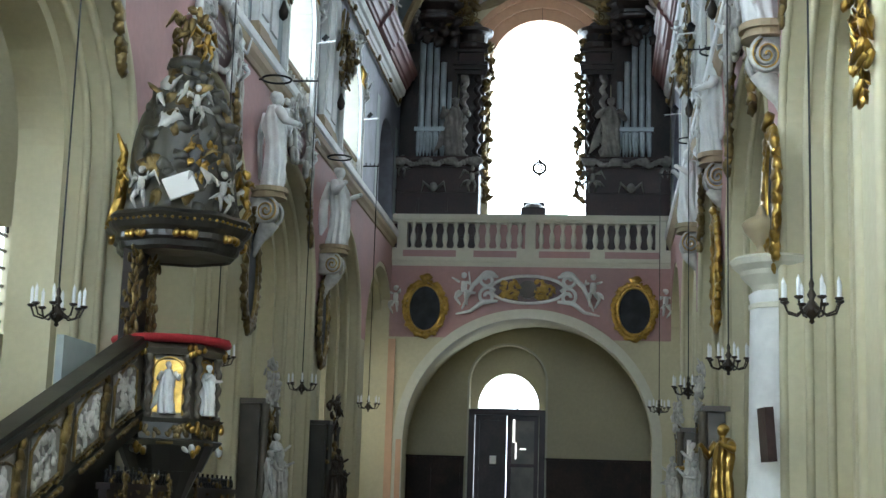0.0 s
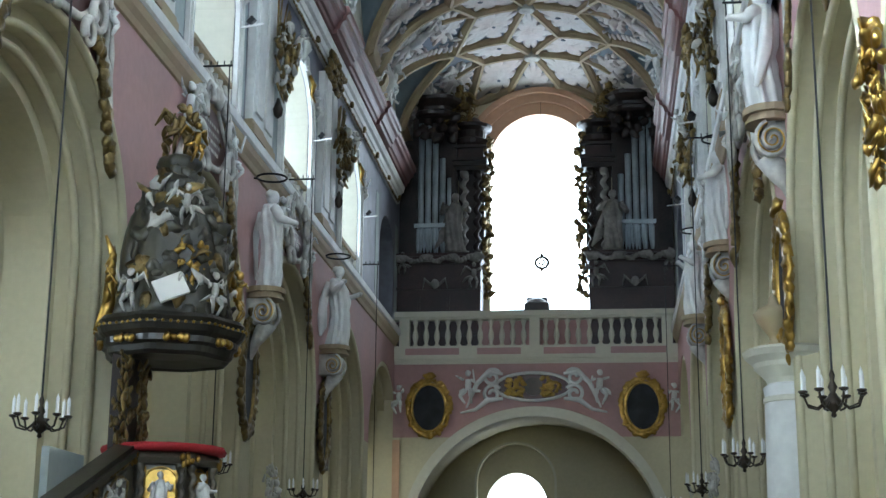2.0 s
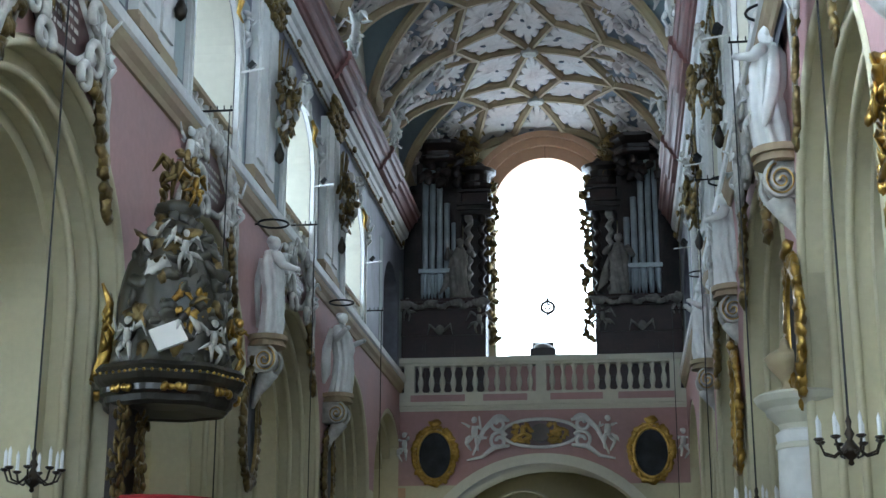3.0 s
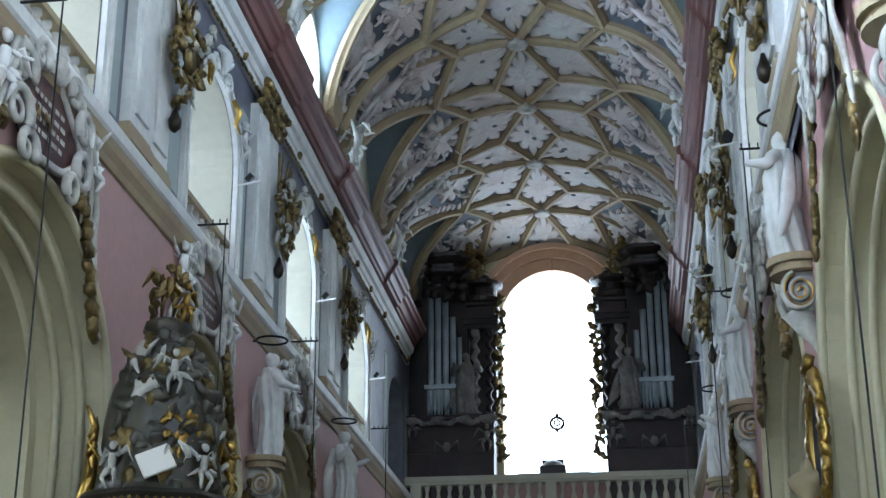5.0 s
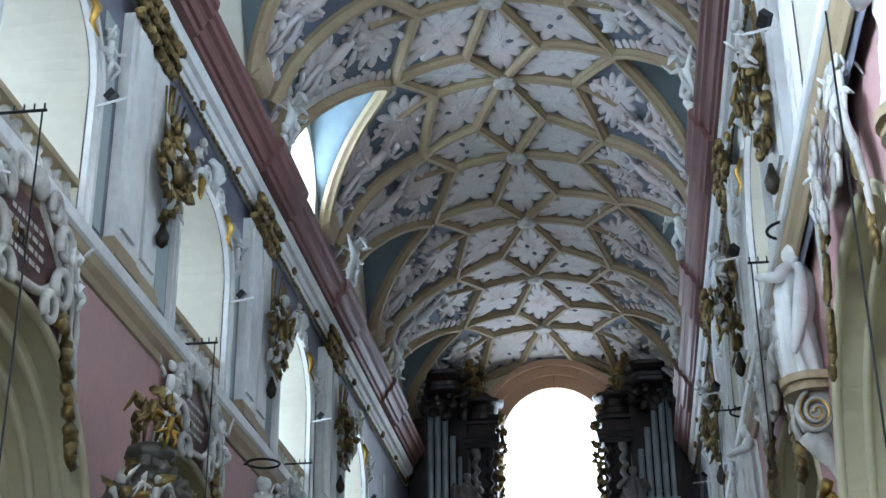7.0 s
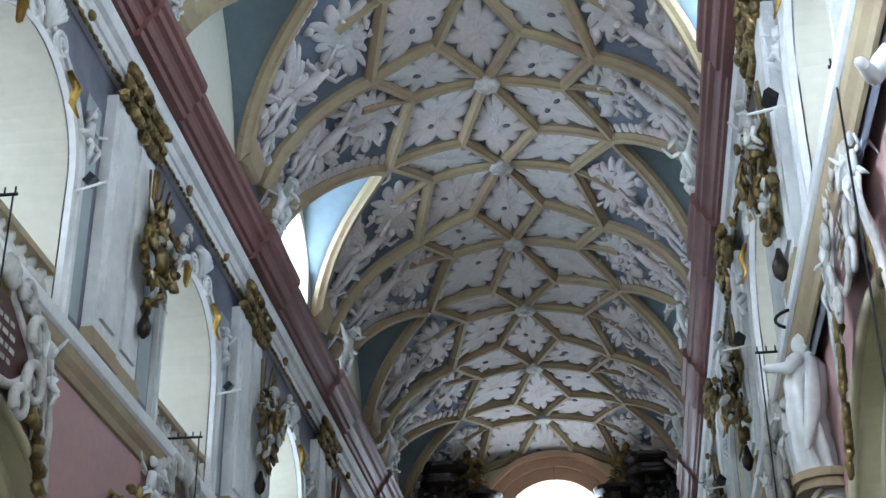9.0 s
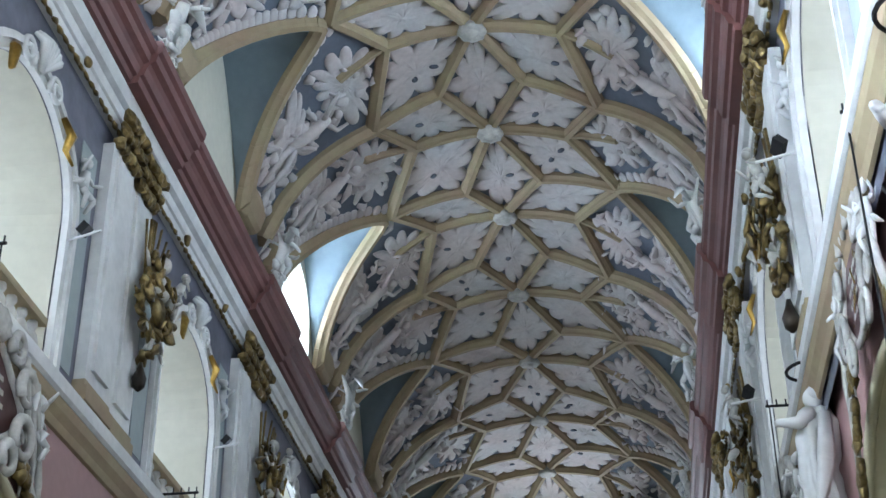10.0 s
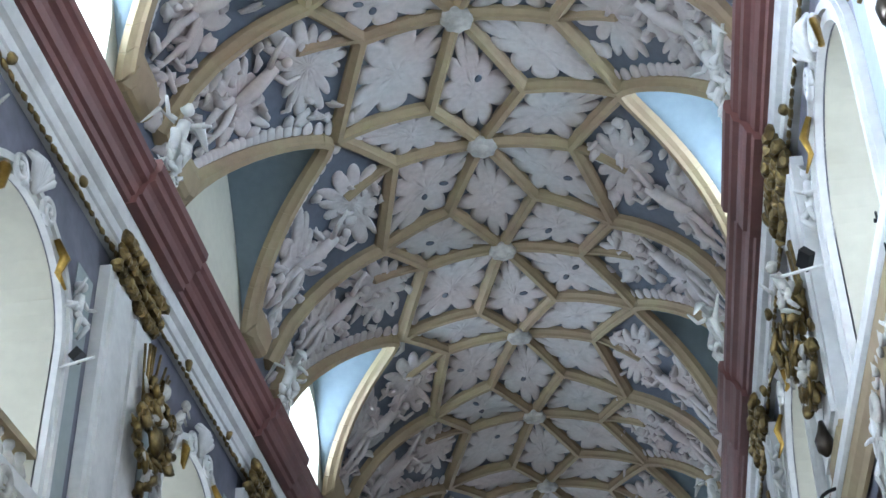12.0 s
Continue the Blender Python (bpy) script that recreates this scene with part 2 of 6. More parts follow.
def oval(w, h, cu=0.0, cz=0.0, segs=28):
    return [(cu + w * math.cos(2 * math.pi * k / segs), cz + h * math.sin(2 * math.pi * k / segs)) for k in range(segs)]


def scroll_points(r, turns=1.6, grow=0.25, n=26):
    """A flat spiral in (u, z)."""
    return [(r * (grow + (1 - grow) * k / n) * math.cos(turns * 2 * math.pi * k / n), r * (grow + (1 - grow) * k / n) * math.sin(turns * 2 * math.pi * k / n)) for k in range(n + 1)]


# ---- floor, walls, vault ----
bm = bmesh.new()
box(bm, -13, 13, -12, 60, -0.3, 0)
tagged(part("floor", bm, FLOOR), "worn grey stone church floor", "floor", kind="structure")

ARCH_W, ARCH_Z = 2.25, 6.35
LOW = {-1: 0.0, 1: -0.6}
HIGH = {-1: 0.0, 1: -0.9}
# the lunettes of the two sides do not quite face one another
TIP_Y = {-1: 0.1, 1: -0.5}


def bent(ob):
    """The near piers of the right arcade stand a little further out."""
    for v in ob.data.vertices:
        if v.co.x > 0:
            v.co.x += 0.15 * max(0.0, min(1.0, (27 - v.co.y) / 8))
    return ob



def arcade(side):
    name = "left" if side < 0 else "right"
    bm = bmesh.new()
    for c in [q + LOW[side] for q in BAYS[:7]]:
        pm = plane_map("x", side * WALL, c, -side)
        last = FRONT - 0.02 - c if c + BAY / 2 > FRONT else BAY / 2
        arch_wall(bm, pm, arch_line(2.95, ARCH_Z, 28, 2.75, foot=0), -BAY / 2, max(last, 2.96), 0, 9.9, -0.3, 0)
        arch_wall(bm, pm, arch_line(2.7, ARCH_Z, 28, 2.5, foot=0), -BAY / 2, max(last, 2.96), 0, 9.9, -0.55, -0.302)
        arch_wall(bm, pm, arch_line(2.48, ARCH_Z, 28, 2.3, foot=0), -BAY / 2, max(last, 2.96), 0, 9.9, -0.8, -0.552)
        arch_wall(bm, pm, arch_line(ARCH_W, ARCH_Z, 28, 2.1, foot=0), -BAY / 2, max(last, 2.96), 0, 9.9, -1.5, -0.802)
    w = tagged(bent(part("wall_" + name + "_arcade", bm, CREAM)), "cream plastered nave arcade of stepped round arches on piers", "wall", kind="structure")
    # round moulding that follows each arch
    for c in [q + LOW[side] for q in BAYS[1:6]]:
        bm = bmesh.new()
        pm = plane_map("x", side * WALL, c, -side)
        tube(bm, [pm(u, z, 0.0) for u, z in arch_line(3.0, ARCH_Z, 30, 2.8, foot=0.0)], 0.07, 8)
        tube(bm, [pm(u, z, -0.3) for u, z in arch_line(2.72, ARCH_Z, 30, 2.52, foot=0.0)], 0.06, 8)
        tube(bm, [pm(u, z, -0.55) for u, z in arch_line(2.5, ARCH_Z, 30, 2.32, foot=0.0)], 0.06, 8)
        bent(part("arch_moulding", bm, CREAM, w, smooth=True))
    # pink field over the arches
    bm = bmesh.new()
    for c in [q + LOW[side] for q in BAYS[:7]]:
        pm = plane_map("x", side * WALL, c, -side)
        last = FRONT - 0.02 - c if c + BAY / 2 > FRONT else BAY / 2
        top = Z_STRING + 0.02
        arch = arch_line(3.08, ARCH_Z, 30, 2.9)
        arch_wall(bm, pm, arch, -BAY / 2, max(last, 3.09), ARCH_Z, top, -0.4, 0.025)
    bent(part("pink_field", bm, PINK, w, "dusty pink painted spandrel field"))
    return w


wall_left, wall_right = arcade(-1), arcade(1)

WIN_W, WIN_Z, WIN_SILL = 1.5, 12.75, 10.72


def upper_wall(side):
    name = "left" if side < 0 else "right"
    bm = bmesh.new()
    for c in [q + HIGH[side] for q in BAYS[:7]]:
        pm = plane_map("x", side * WALL, c, -side)
        arch_wall(bm, pm, arch_line(WIN_W, WIN_Z, 24, 1.3, foot=WIN_SILL), -BAY / 2, BAY / 2, 9.9, 15.3, -2.2, 0, sill=WIN_SILL)
    w = tagged(part("wall_" + name + "_upper", bm, LILAC), "grey-lilac marbled upper nave wall with arched gallery windows", "wall", kind="structure")
    bm = bmesh.new()
    for c in [q + HIGH[side] for q in BAYS[:7]]:
        pm = plane_map("x", side * WALL, c, -side)
        box_u = ((-BAY / 2 + 1.2, -WIN_W - 0.3), (WIN_W + 0.3, BAY / 2 - 1.2))
        for u0, u1 in box_u:
            a, b = pm(u0, 11.0, 0.0), pm(u1, 14.3, 0.012)
            box(bm, min(a.x, b.x), max(a.x, b.x), min(a.y, b.y), max(a.y, b.y), a.z, b.z)
    part("grey_panel", bm, GREYGREEN, w, "grey-green painted wall strips")
    # blind wall above the cornice, with windows in some bays
    # bays 0 and 1 lie out of view; their windows are added fill light
    lit = {(-1, 2), (-1, 4), (1, 3), (-1, 0), (-1, 1), (1, 0), (1, 1)}
    bm = bmesh.new()
    for i, c in enumerate(BAYS[:7]):
        pm = plane_map("x", side * WALL, c + TIP_Y[side], -side)
        if (side, i) in lit:
            arch_wall(bm, pm, arch_line(1.55, 18.4, 20, 1.2, foot=16.3), -BAY / 2, BAY / 2, 15.3, 21.0, -0.9, 0, sill=16.3)
        else:
            a, b = pm(-BAY / 2, 15.3, -0.9), pm(BAY / 2, 21.0, 0)
            box(bm, min(a.x, b.x), max(a.x, b.x), min(a.y, b.y), max(a.y, b.y), a.z, b.z)
    part("lunette_wall", bm, PALE, w, "pale cream wall under the vault")
    for i, c in enumerate(BAYS[:7]):
        if (side, i) in lit:
            pm = plane_map("x", side * WALL, c + TIP_Y[side], -side)
            bm = bmesh.new()
            slab(bm, arch_line(1.6, 18.4, 20, 1.25, foot=16.2), pm, -1.0, -0.95)
            part("window_glass", bm, DAYLUN if i > 1 else FILLCHOIR, w, "overexposed daylight in the window, added as fill in the two nearest bays")
            bm = bmesh.new()
            for u in (-0.8, 0, 0.8):
                a, b = pm(u - 0.07, 16.3, -0.94), pm(u + 0.07, 19.5, -0.8)
                box(bm, min(a.x, b.x), max(a.x, b.x), min(a.y, b.y), max(a.y, b.y), a.z, b.z)
            part("mullion", bm, PALE, w, "pale stone mullions")
    return w


upper_left, upper_right = upper_wall(-1), upper_wall(1)


def ridge(y):
    """The vault comes down a little towards the organ."""
    t = max(0.0, min(1.0, (y - 32) / 15.5))
    return RIDGE - 1.05 * t - 0.55 * max(0.0, min(1.0, (y - 44.8) / 3.2)) ** 2


def barrel(x, y=0.0):
    return SPRING + (ridge(y) - SPRING) * math.sqrt(max(0.0, 1 - (x / 4.78) ** 2))


LUN_W, LUN_TOP, LUN_BOW = 2.95, 20.42, 1.4


def lunette(dy):
    return SPRING - 0.5 + (LUN_TOP - SPRING + 0.5) * (1 - min(1.0, abs(dy) / LUN_W) ** LUN_BOW)


def lun_at(side, y):
    best = -1.0
    for c in BAYS:
        dy = y - c - TIP_Y[side]
        if abs(dy) < LUN_W:
            best = max(best, lunette(dy) - 0.8 * (RIDGE - ridge(y)))
    return best


# vault webs: the barrel, cut by the side lunettes
bm = bmesh.new()
NX, Y0, Y1, STEP = 56, -9.0, 48.2, 0.2
xs = [-WALL * math.sin(math.pi / 2 * (1 - 2 * k / NX)) for k in range(NX + 1)]
ys = [Y0 + STEP * k for k in range(int((Y1 - Y0) / STEP) + 1)]
grid = []
for y in ys:
    ln = {q: lun_at(q, y) for q in (-1, 1)}
    grid.append([bm.verts.new((x, y, max(barrel(x, y), ln[-1 if x < 0 else 1] if abs(x) > 2.3 else -1))) for x in xs])
for a, b in zip(grid, grid[1:]):
    for k in range(NX):
        f = bm.faces.new((a[k], a[k + 1], b[k + 1], b[k]))
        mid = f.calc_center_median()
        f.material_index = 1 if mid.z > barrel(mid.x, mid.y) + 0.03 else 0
        f.smooth = True
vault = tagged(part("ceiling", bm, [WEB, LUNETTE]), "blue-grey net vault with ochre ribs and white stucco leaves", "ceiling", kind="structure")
bm = bmesh.new()
box(bm, -13, 13, -12, 60, 21.6, 21.9)
tagged(part("roof", bm, PALE), "plain roof slab above the vault", "roof", kind="structure")


def on_vault(x, y, drop=0.0):
    n = Vector((x / 4.78 ** 2, 0, max(0.02, (barrel(x, y) - SPRING)) / (RIDGE - SPRING) ** 2)).normalized()
    return Vector((x, y, barrel(x, y))) - n * drop


def rib(bm, a, b, width=0.25, depth=0.22, n=None):
    """A rib that lies under the barrel between two plan points."""
    L = math.hypot(b[0] - a[0], b[1] - a[1])
    n = n or max(2, int(L / 0.35))
    prof = [(-0.5, -0.02), (-0.5, 0.45), (-0.28, 0.75), (-0.2, 1.0), (0.2, 1.0), (0.28, 0.75), (0.5, 0.45), (0.5, -0.02)]
    d = Vector((b[1] - a[1], a[0] - b[0], 0)).normalized()
    rings = []
    for k in range(n + 1):
        t = k / n
        x, y = a[0] + (b[0] - a[0]) * t, a[1] + (b[1] - a[1]) * t
        ring = []
        for u, v in prof:
            xx, yy = x + d.x * u * width, y + d.y * u * width
            ring.append(bm.verts.new(on_vault(max(-4.7, min(4.7, xx)), yy, v * depth)))
        rings.append(ring)
    for p, q in zip(rings, rings[1:]):
        for k in range(len(prof) - 1):
            bm.faces.new((p[k], p[k + 1], q[k + 1], q[k]))
    bm.faces.new(rings[0])
    bm.faces.new(rings[-1])


SHIFT = -0.35
TIP_X = {-1: 2.58, 1: 2.78}
bosses, cells, flanks = [], [], []
bm = bmesh.new()
for c0 in BAYS[1:7]:
    c = c0 + SHIFT
    ba, bb, pier = c - 1.72, c + 1.82, c0 + BAY / 2
    nxt = ba + BAY
    bosses += [(0, ba), (0, bb)]
    mid = {-1: (-0.82, c0 + 0.25), 1: (0.98, c0 - 0.1)}
    far = {-1: (-0.93, pier - 0.1), 1: (0.88, pier - 0.35)}
    cells += [[(0, ba), mid[1], (0, bb), mid[-1]], [(0, bb), far[1], (0, nxt), far[-1]]]
    for s in (-1, 1):
        n1, n3 = mid[s], far[s]
        n2, n2p, n2n = (s * 1.75, bb), (s * 1.7, ba + 0.05), (s * 1.7, nxt + 0.05)
        j, tip = (s * 2.42, pier + (0.3 if s < 0 else 0.1)), (s * TIP_X[s], c0 + TIP_Y[s])
        rib(bm, (s * (WALL - 0.05), pier + TIP_Y[s]), j, 0.28, 0.26)
        for p, q in (((0, ba), n1), (n1, (0, bb)), (n1, tip), ((0, ba), n2p), ((0, bb), n2), (n2, tip), (n2p, tip),
                     ((0, bb), n3), (n3, (0, nxt)), (n3, j), (n2, j), (n2n, j)):
            rib(bm, p, q)
        for p, w in ((n2, 1), (n2p, -1)):
            rib(bm, p, (s * 2.75, p[1] + w * 0.35), 0.2, 0.16)
        cells += [[(0, ba), n2p, tip, n1], [(0, bb), n2, tip, n1], [(0, bb), n2, j, n3], [(0, nxt), n2n, j, n3]]
        py = pier + TIP_Y[s]
        flanks += [(s, py, j[1], n2, tip, 1), (s, py, j[1], n2n, (s * TIP_X[s], c0 + BAY + TIP_Y[s]), -1)]
        # edge of the lunette
        pts = []
        for k in range(33):
            dy = LUN_W * (-1 + 2 * k / 32) * 0.995
            y = c0 + TIP_Y[s] + dy
            q = (lunette(dy) - 0.8 * (RIDGE - ridge(y)) - SPRING) / (ridge(y) - SPRING)
            x = 4.78 * math.sqrt(max(0, 1 - q * q)) if q > 0 else 4.66
            pts.append((s * max(TIP_X[s] - 0.08, min(4.62, x)), y))
        for p, q in zip(pts, pts[1:]):
            rib(bm, p, q, 0.26, 0.24, 1)
part("ribs", bm, OCHRE, vault, "ochre painted vault ribs")

for x, y in bosses:
    bm = bmesh.new()
    prof = [(0.0, -0.32), (0.10, -0.31), (0.14, -0.27), (0.2, -0.3), (0.27, -0.27), (0.29, -0.2), (0.24, -0.12), (0.24, 0.0)]
    lathe(bm, prof, 32, pose(x, y, barrel(x, y)), lambda a, i: 1 + (0.07 * math.cos(8 * a) if i in (3, 4, 5) else 0))
    part("boss", bm, WHITE_OLD, vault, "round white rosette boss", smooth=True)


def leaf_relief(bm, poly, lobes, rnd, shrink=0.88, deep=0.34):
    """A lobed acanthus leaf that fills a cell of the net, on the barrel: round lobes with narrow clefts between them."""
    n = len(poly)
    cx, cy = sum(p[0] for p in poly) / n, sum(p[1] for p in poly) / n
    sides = [math.hypot(q[0] - p[0], q[1] - p[1]) for p, q in zip(poly, poly[1:] + poly[:1])]
    total, m, rows = sum(sides), 132, []
    ph, wob = rnd.uniform(0, 1), rnd.uniform(0, 6.28)
    for k in range(m):
        f = k / m
        d, i = f * total, 0
        while i < n - 1 and d > sides[i]:
            d, i = d - sides[i], i + 1
        p, q = poly[i], poly[(i + 1) % n]
        u = min(1.0, d / sides[i])
        px, py = p[0] + (q[0] - p[0]) * u - cx, p[1] + (q[1] - p[1]) * u - cy
        cleft = abs(math.sin(math.pi * (lobes * f + ph + 0.12 * math.sin(4 * math.pi * f + wob)))) ** 0.45
        g = shrink * (1 - deep * (1 - cleft)) * (1 - 0.05 * math.sin(6.28 * 3 * f + wob))
        rows.append((px * g, py * g, cleft))
    rings = []
    for f, drop in ((1.0, 0.0), (0.985, 0.05), (0.8, 0.085), (0.5, 0.055), (0.25, 0.06), (0.1, 0.1)):
        rings.append([bm.verts.new(on_vault(max(-4.7, min(4.7, cx + px * f)), cy + py * f, drop * (0.7 + 0.3 * cl if f > 0.9 else 1))) for px, py, cl in rows])
    for p, q in zip(rings, rings[1:]):
        for k in range(m):
            bm.faces.new((p[k], p[(k + 1) % m], q[(k + 1) % m], q[k]))
    bm.faces.new(rings[-1])
    return cx, cy


rnd = random.Random(5)
bm, holes = bmesh.new(), bmesh.new()
for poly in cells:
    cx, cy = leaf_relief(bm, poly, rnd.choice((9, 10, 11)), rnd, 0.9, 0.46)
    for k in range(rnd.choice((0, 0, 1, 2))):
        a, r = rnd.uniform(0, 6.28), rnd.uniform(0.15, 0.4)
        p = on_vault(cx + r * math.cos(a), cy + r * math.sin(a), 0.075)
        blob(holes, p, (0.1, 0.065, 0.03), (0, 0, a), 1)
part("stucco_leaves", bm, STUCCO, vault, "white stucco acanthus leaves in the vault fields", smooth=True)
part("leaf_eyes", holes, WEB, vault, "dark pierced eyes in the leaves")

# leaf fields, garlands and scallops that run down beside each lunette
bm = bmesh.new()


def edge_at(x, py, way):
    """Where the rim of the lunette lies at that distance from the nave's middle."""
    z = barrel(x)
    half = LUN_W * max(0.0, 1 - (z - SPRING + 0.5) / (LUN_TOP - SPRING + 0.5)) ** (1 / LUN_BOW)
    return py - way * BAY / 2 + way * half


for s, py, pj, n2, tip, way in flanks:
    upper = [n2, (s * 2.42, pj), (s * 3.3, py - way * 0.15), (s * 3.3, edge_at(3.3, py, way) + way * 0.3), (tip[0], tip[1] + way * 0.5)]
    lower = [(s * 3.35, py - way * 0.15), (s * 3.35, edge_at(3.35, py, way) + way * 0.3), (s * 4.25, edge_at(4.25, py, way) + way * 0.25), (s * 4.25, py - way * 0.15)]
    leaf_relief(bm, upper, 15, rnd, 0.8, 0.55)
    leaf_relief(bm, lower, 11, rnd, 0.85, 0.5)
    # small stucco figure on the flank
    x, y = 3.15, (py * 2 + edge_at(3.15, py, way)) / 3
    a, b = on_vault(s * x, y, 0.14), on_vault(s * (x + 0.75), y + way * -0.1, 0.12)
    tube(bm, [a, (a + b) / 2 + Vector((0, 0.05, -0.03)), b], [0.1, 0.14, 0.07], 8)
    blob(bm, on_vault(s * (x - 0.17), y, 0.2), (0.1, 0.09, 0.11), (0, 0, 0), 1)
    for q in (-1, 1):
        tube(bm, [on_vault(s * (x + 0.08), y + q * 0.08, 0.15), on_vault(s * (x - 0.05), y + q * 0.38, 0.24), on_vault(s * (x - 0.3), y + q * 0.5, 0.16)], [0.06, 0.05, 0.03], 6)
        tube(bm, [on_vault(s * (x + 0.7), y + q * 0.06, 0.13), on_vault(s * (x + 0.95), y + q * 0.2, 0.2), on_vault(s * min(4.65, x + 1.3), y + q * 0.12, 0.1)], [0.08, 0.07, 0.03], 6)
for s, py, pj, n2, tip, way in flanks:
    for row in range(26):
        t = row / 25.0
        z = barrel(2.2) + (SPRING + 1.0 - barrel(2.2)) * t
        q = (z - SPRING) / (RIDGE - SPRING)
        x = 4.78 * math.sqrt(max(0, 1 - q * q))
        half = LUN_W * max(0.0, 1 - (z - SPRING + 0.5) / (LUN_TOP - SPRING + 0.5)) ** (1 / LUN_BOW)
        edge = (py - way * BAY / 2) + way * half
        space = abs(py - edge)
        # scalloped border along the rib of the lunette
        p = on_vault(s * x, edge + way * 0.28, 0.03)
        if space > 0.45:
            blob(bm, p, (0.14, 0.17, 0.05), (0, s * 0.9, 0), 1)
        if space > 0.7:
            for k in range(1 + int(space > 1.0)):
                yy = edge + way * rnd.uniform(0.5, max(0.55, space - 0.2))
                p = on_vault(s * x, yy, 0.03)
                if rnd.random() < 0.5:
                    blob(bm, p, (rnd.uniform(0.1, 0.26), rnd.uniform(0.1, 0.22), 0.07), (rnd.uniform(-1, 1), s * 0.8, rnd.uniform(0, 3)), 1, 0.9)
                else:
                    u, v = rnd.uniform(-0.3, 0.3), rnd.uniform(-0.3, 0.3)
                    q1 = on_vault(max(-4.6, min(4.6, s * x + u * 0.5)), yy + v * 0.6, 0.1)
                    q2 = on_vault(max(-4.6, min(4.6, s * x + u)), yy + v - u * 0.5, 0.04)
                    tube(bm, [p, q1, q2], [0.06, 0.1, 0.02], 6, 0.5)
part("stucco_garlands", bm, STUCCO, vault, "white stucco garlands and scallops beside the lunettes", smooth=True)


# ---- mouldings along the nave ----
def nave_mouldings(side):
    name = "left" if side < 0 else "right"
    bm = bmesh.new()
    run(bm, [(0, Z_STRING + 0.03), (0.19, Z_STRING + 0.03), (0.23, Z_STRING + 0.07), (0.23, Z_STRING + 0.25), (0.05, Z_STRING + 0.3), (0, Z_STRING + 0.3)], -9, FRONT - 0.01, side)
    t = tagged(part("trim_string_course_" + name, bm, WHITE), "white moulded string course under the gallery windows", "moulding", kind="structure")
    bm = bmesh.new()
    run(bm, [(0.03, Z_STRING - 0.32), (0.07, Z_STRING - 0.3), (0.10, Z_STRING - 0.2), (0.16, Z_STRING - 0.1), (0.185, Z_STRING + 0.026), (0.03, Z_STRING + 0.026)], -9, FRONT - 0.01, side)
    part("ochre_fillet", bm, OCHRE, t, "ochre fillet below the string course")
    bm = bmesh.new()
    run(bm, [(0, 15.05), (0.10, 15.08), (0.10, 15.25), (0.14, 15.27), (0.16, 15.42), (0.24, 15.46), (0.28, 15.62), (0.28, 15.66), (0, 15.66)], -9, FRONT - 0.01, side)
    t = tagged(part("trim_architrave_" + name, bm, WHITE), "white moulded architrave under the cornice", "moulding", kind="structure")
    bm = bmesh.new()
    prof = [(0.2, 15.66), (0.34, 15.68), (0.36, 15.78), (0.42, 15.80), (0.46, 15.92), (0.50, 15.98), (0.58, 16.02), (0.60, 16.14), (0.66, 16.18), (0.68, 16.30), (0.64, 16.38), (0.0, 16.42), (0, 15.66)]
    run(bm, prof, -9, FRONT - 0.01, side)
    # the cornice breaks forward over the pilasters
    for p in PIERS[1:7]:
        run(bm, [(d + (0.1 if d > 0.1 else 0.004), z + (0.012 if z > 16.35 else -0.012 if z < 15.7 else 0)) for d, z in prof], p - 1.15, min(p + 1.15, FRONT - 0.02), side)
    tagged(part("trim_cornice_" + name, bm, BROWN), "red-brown painted stepped cornice below the vault", "cornice", kind="structure")


nave_mouldings(-1), nave_mouldings(1)


def pilaster(side, y, label):
    """White double pilaster with a gilded capital, between two gallery windows."""
    t = thing("pilaster", pose(side * WALL, y, Z_STRING + 0.3), label, "pilaster", "gallery pilasters")
    k = -side
    for u0, u1, d, nm in ((-1.02, -0.12, 0.16, "shaft"), (0.02, 0.95, 0.1, "side_shaft")):
        bm = bmesh.new()
        x0, x1 = sorted((0, k * d))
        box(bm, x0, x1, u0, u1, 0.28, 4.0)
        x0, x1 = sorted((0, k * (d + 0.05)))
        box(bm, x0, x1, u0 + 0.16, u1 - 0.16, 0.5, 3.85)
        part(nm, bm, WHITE, t)
        bm = bmesh.new()
        x0, x1 = sorted((0, k * (d + 0.06)))
        box(bm, x0, x1, u0 - 0.06, u1 + 0.06, 0.0, 0.2)
        box(bm, x0 * 0.8, x1 * 0.8, u0 - 0.03, u1 + 0.03, 0.2, 0.3)
        part("base", bm, OCHRE, t, "ochre stepped pilaster base")
        bm = bmesh.new()
        r = random.Random(int(y * 7) + int(u0 * 10))
        for row in range(3):
            for i in range(6):
                u = u0 + (u1 - u0) * (i + 0.5) / 6
                blob(bm, (k * (d + 0.05 + 0.06 * row), u + r.uniform(-.03, .03), 4.05 + 0.2 * row), (0.09, 0.1, 0.14), (r.uniform(-.4, .4), -k * 0.3, 0), 1, 0.6)
        part("capital", bm, OLDGOLD, t, "gilded leafy capital")
    return t


for side in (-1, 1):
    for y in PIERS[1:6]:
        pilaster(side, y - 0.02 + HIGH[side], "white double pilaster with gilded capital on the nave wall")


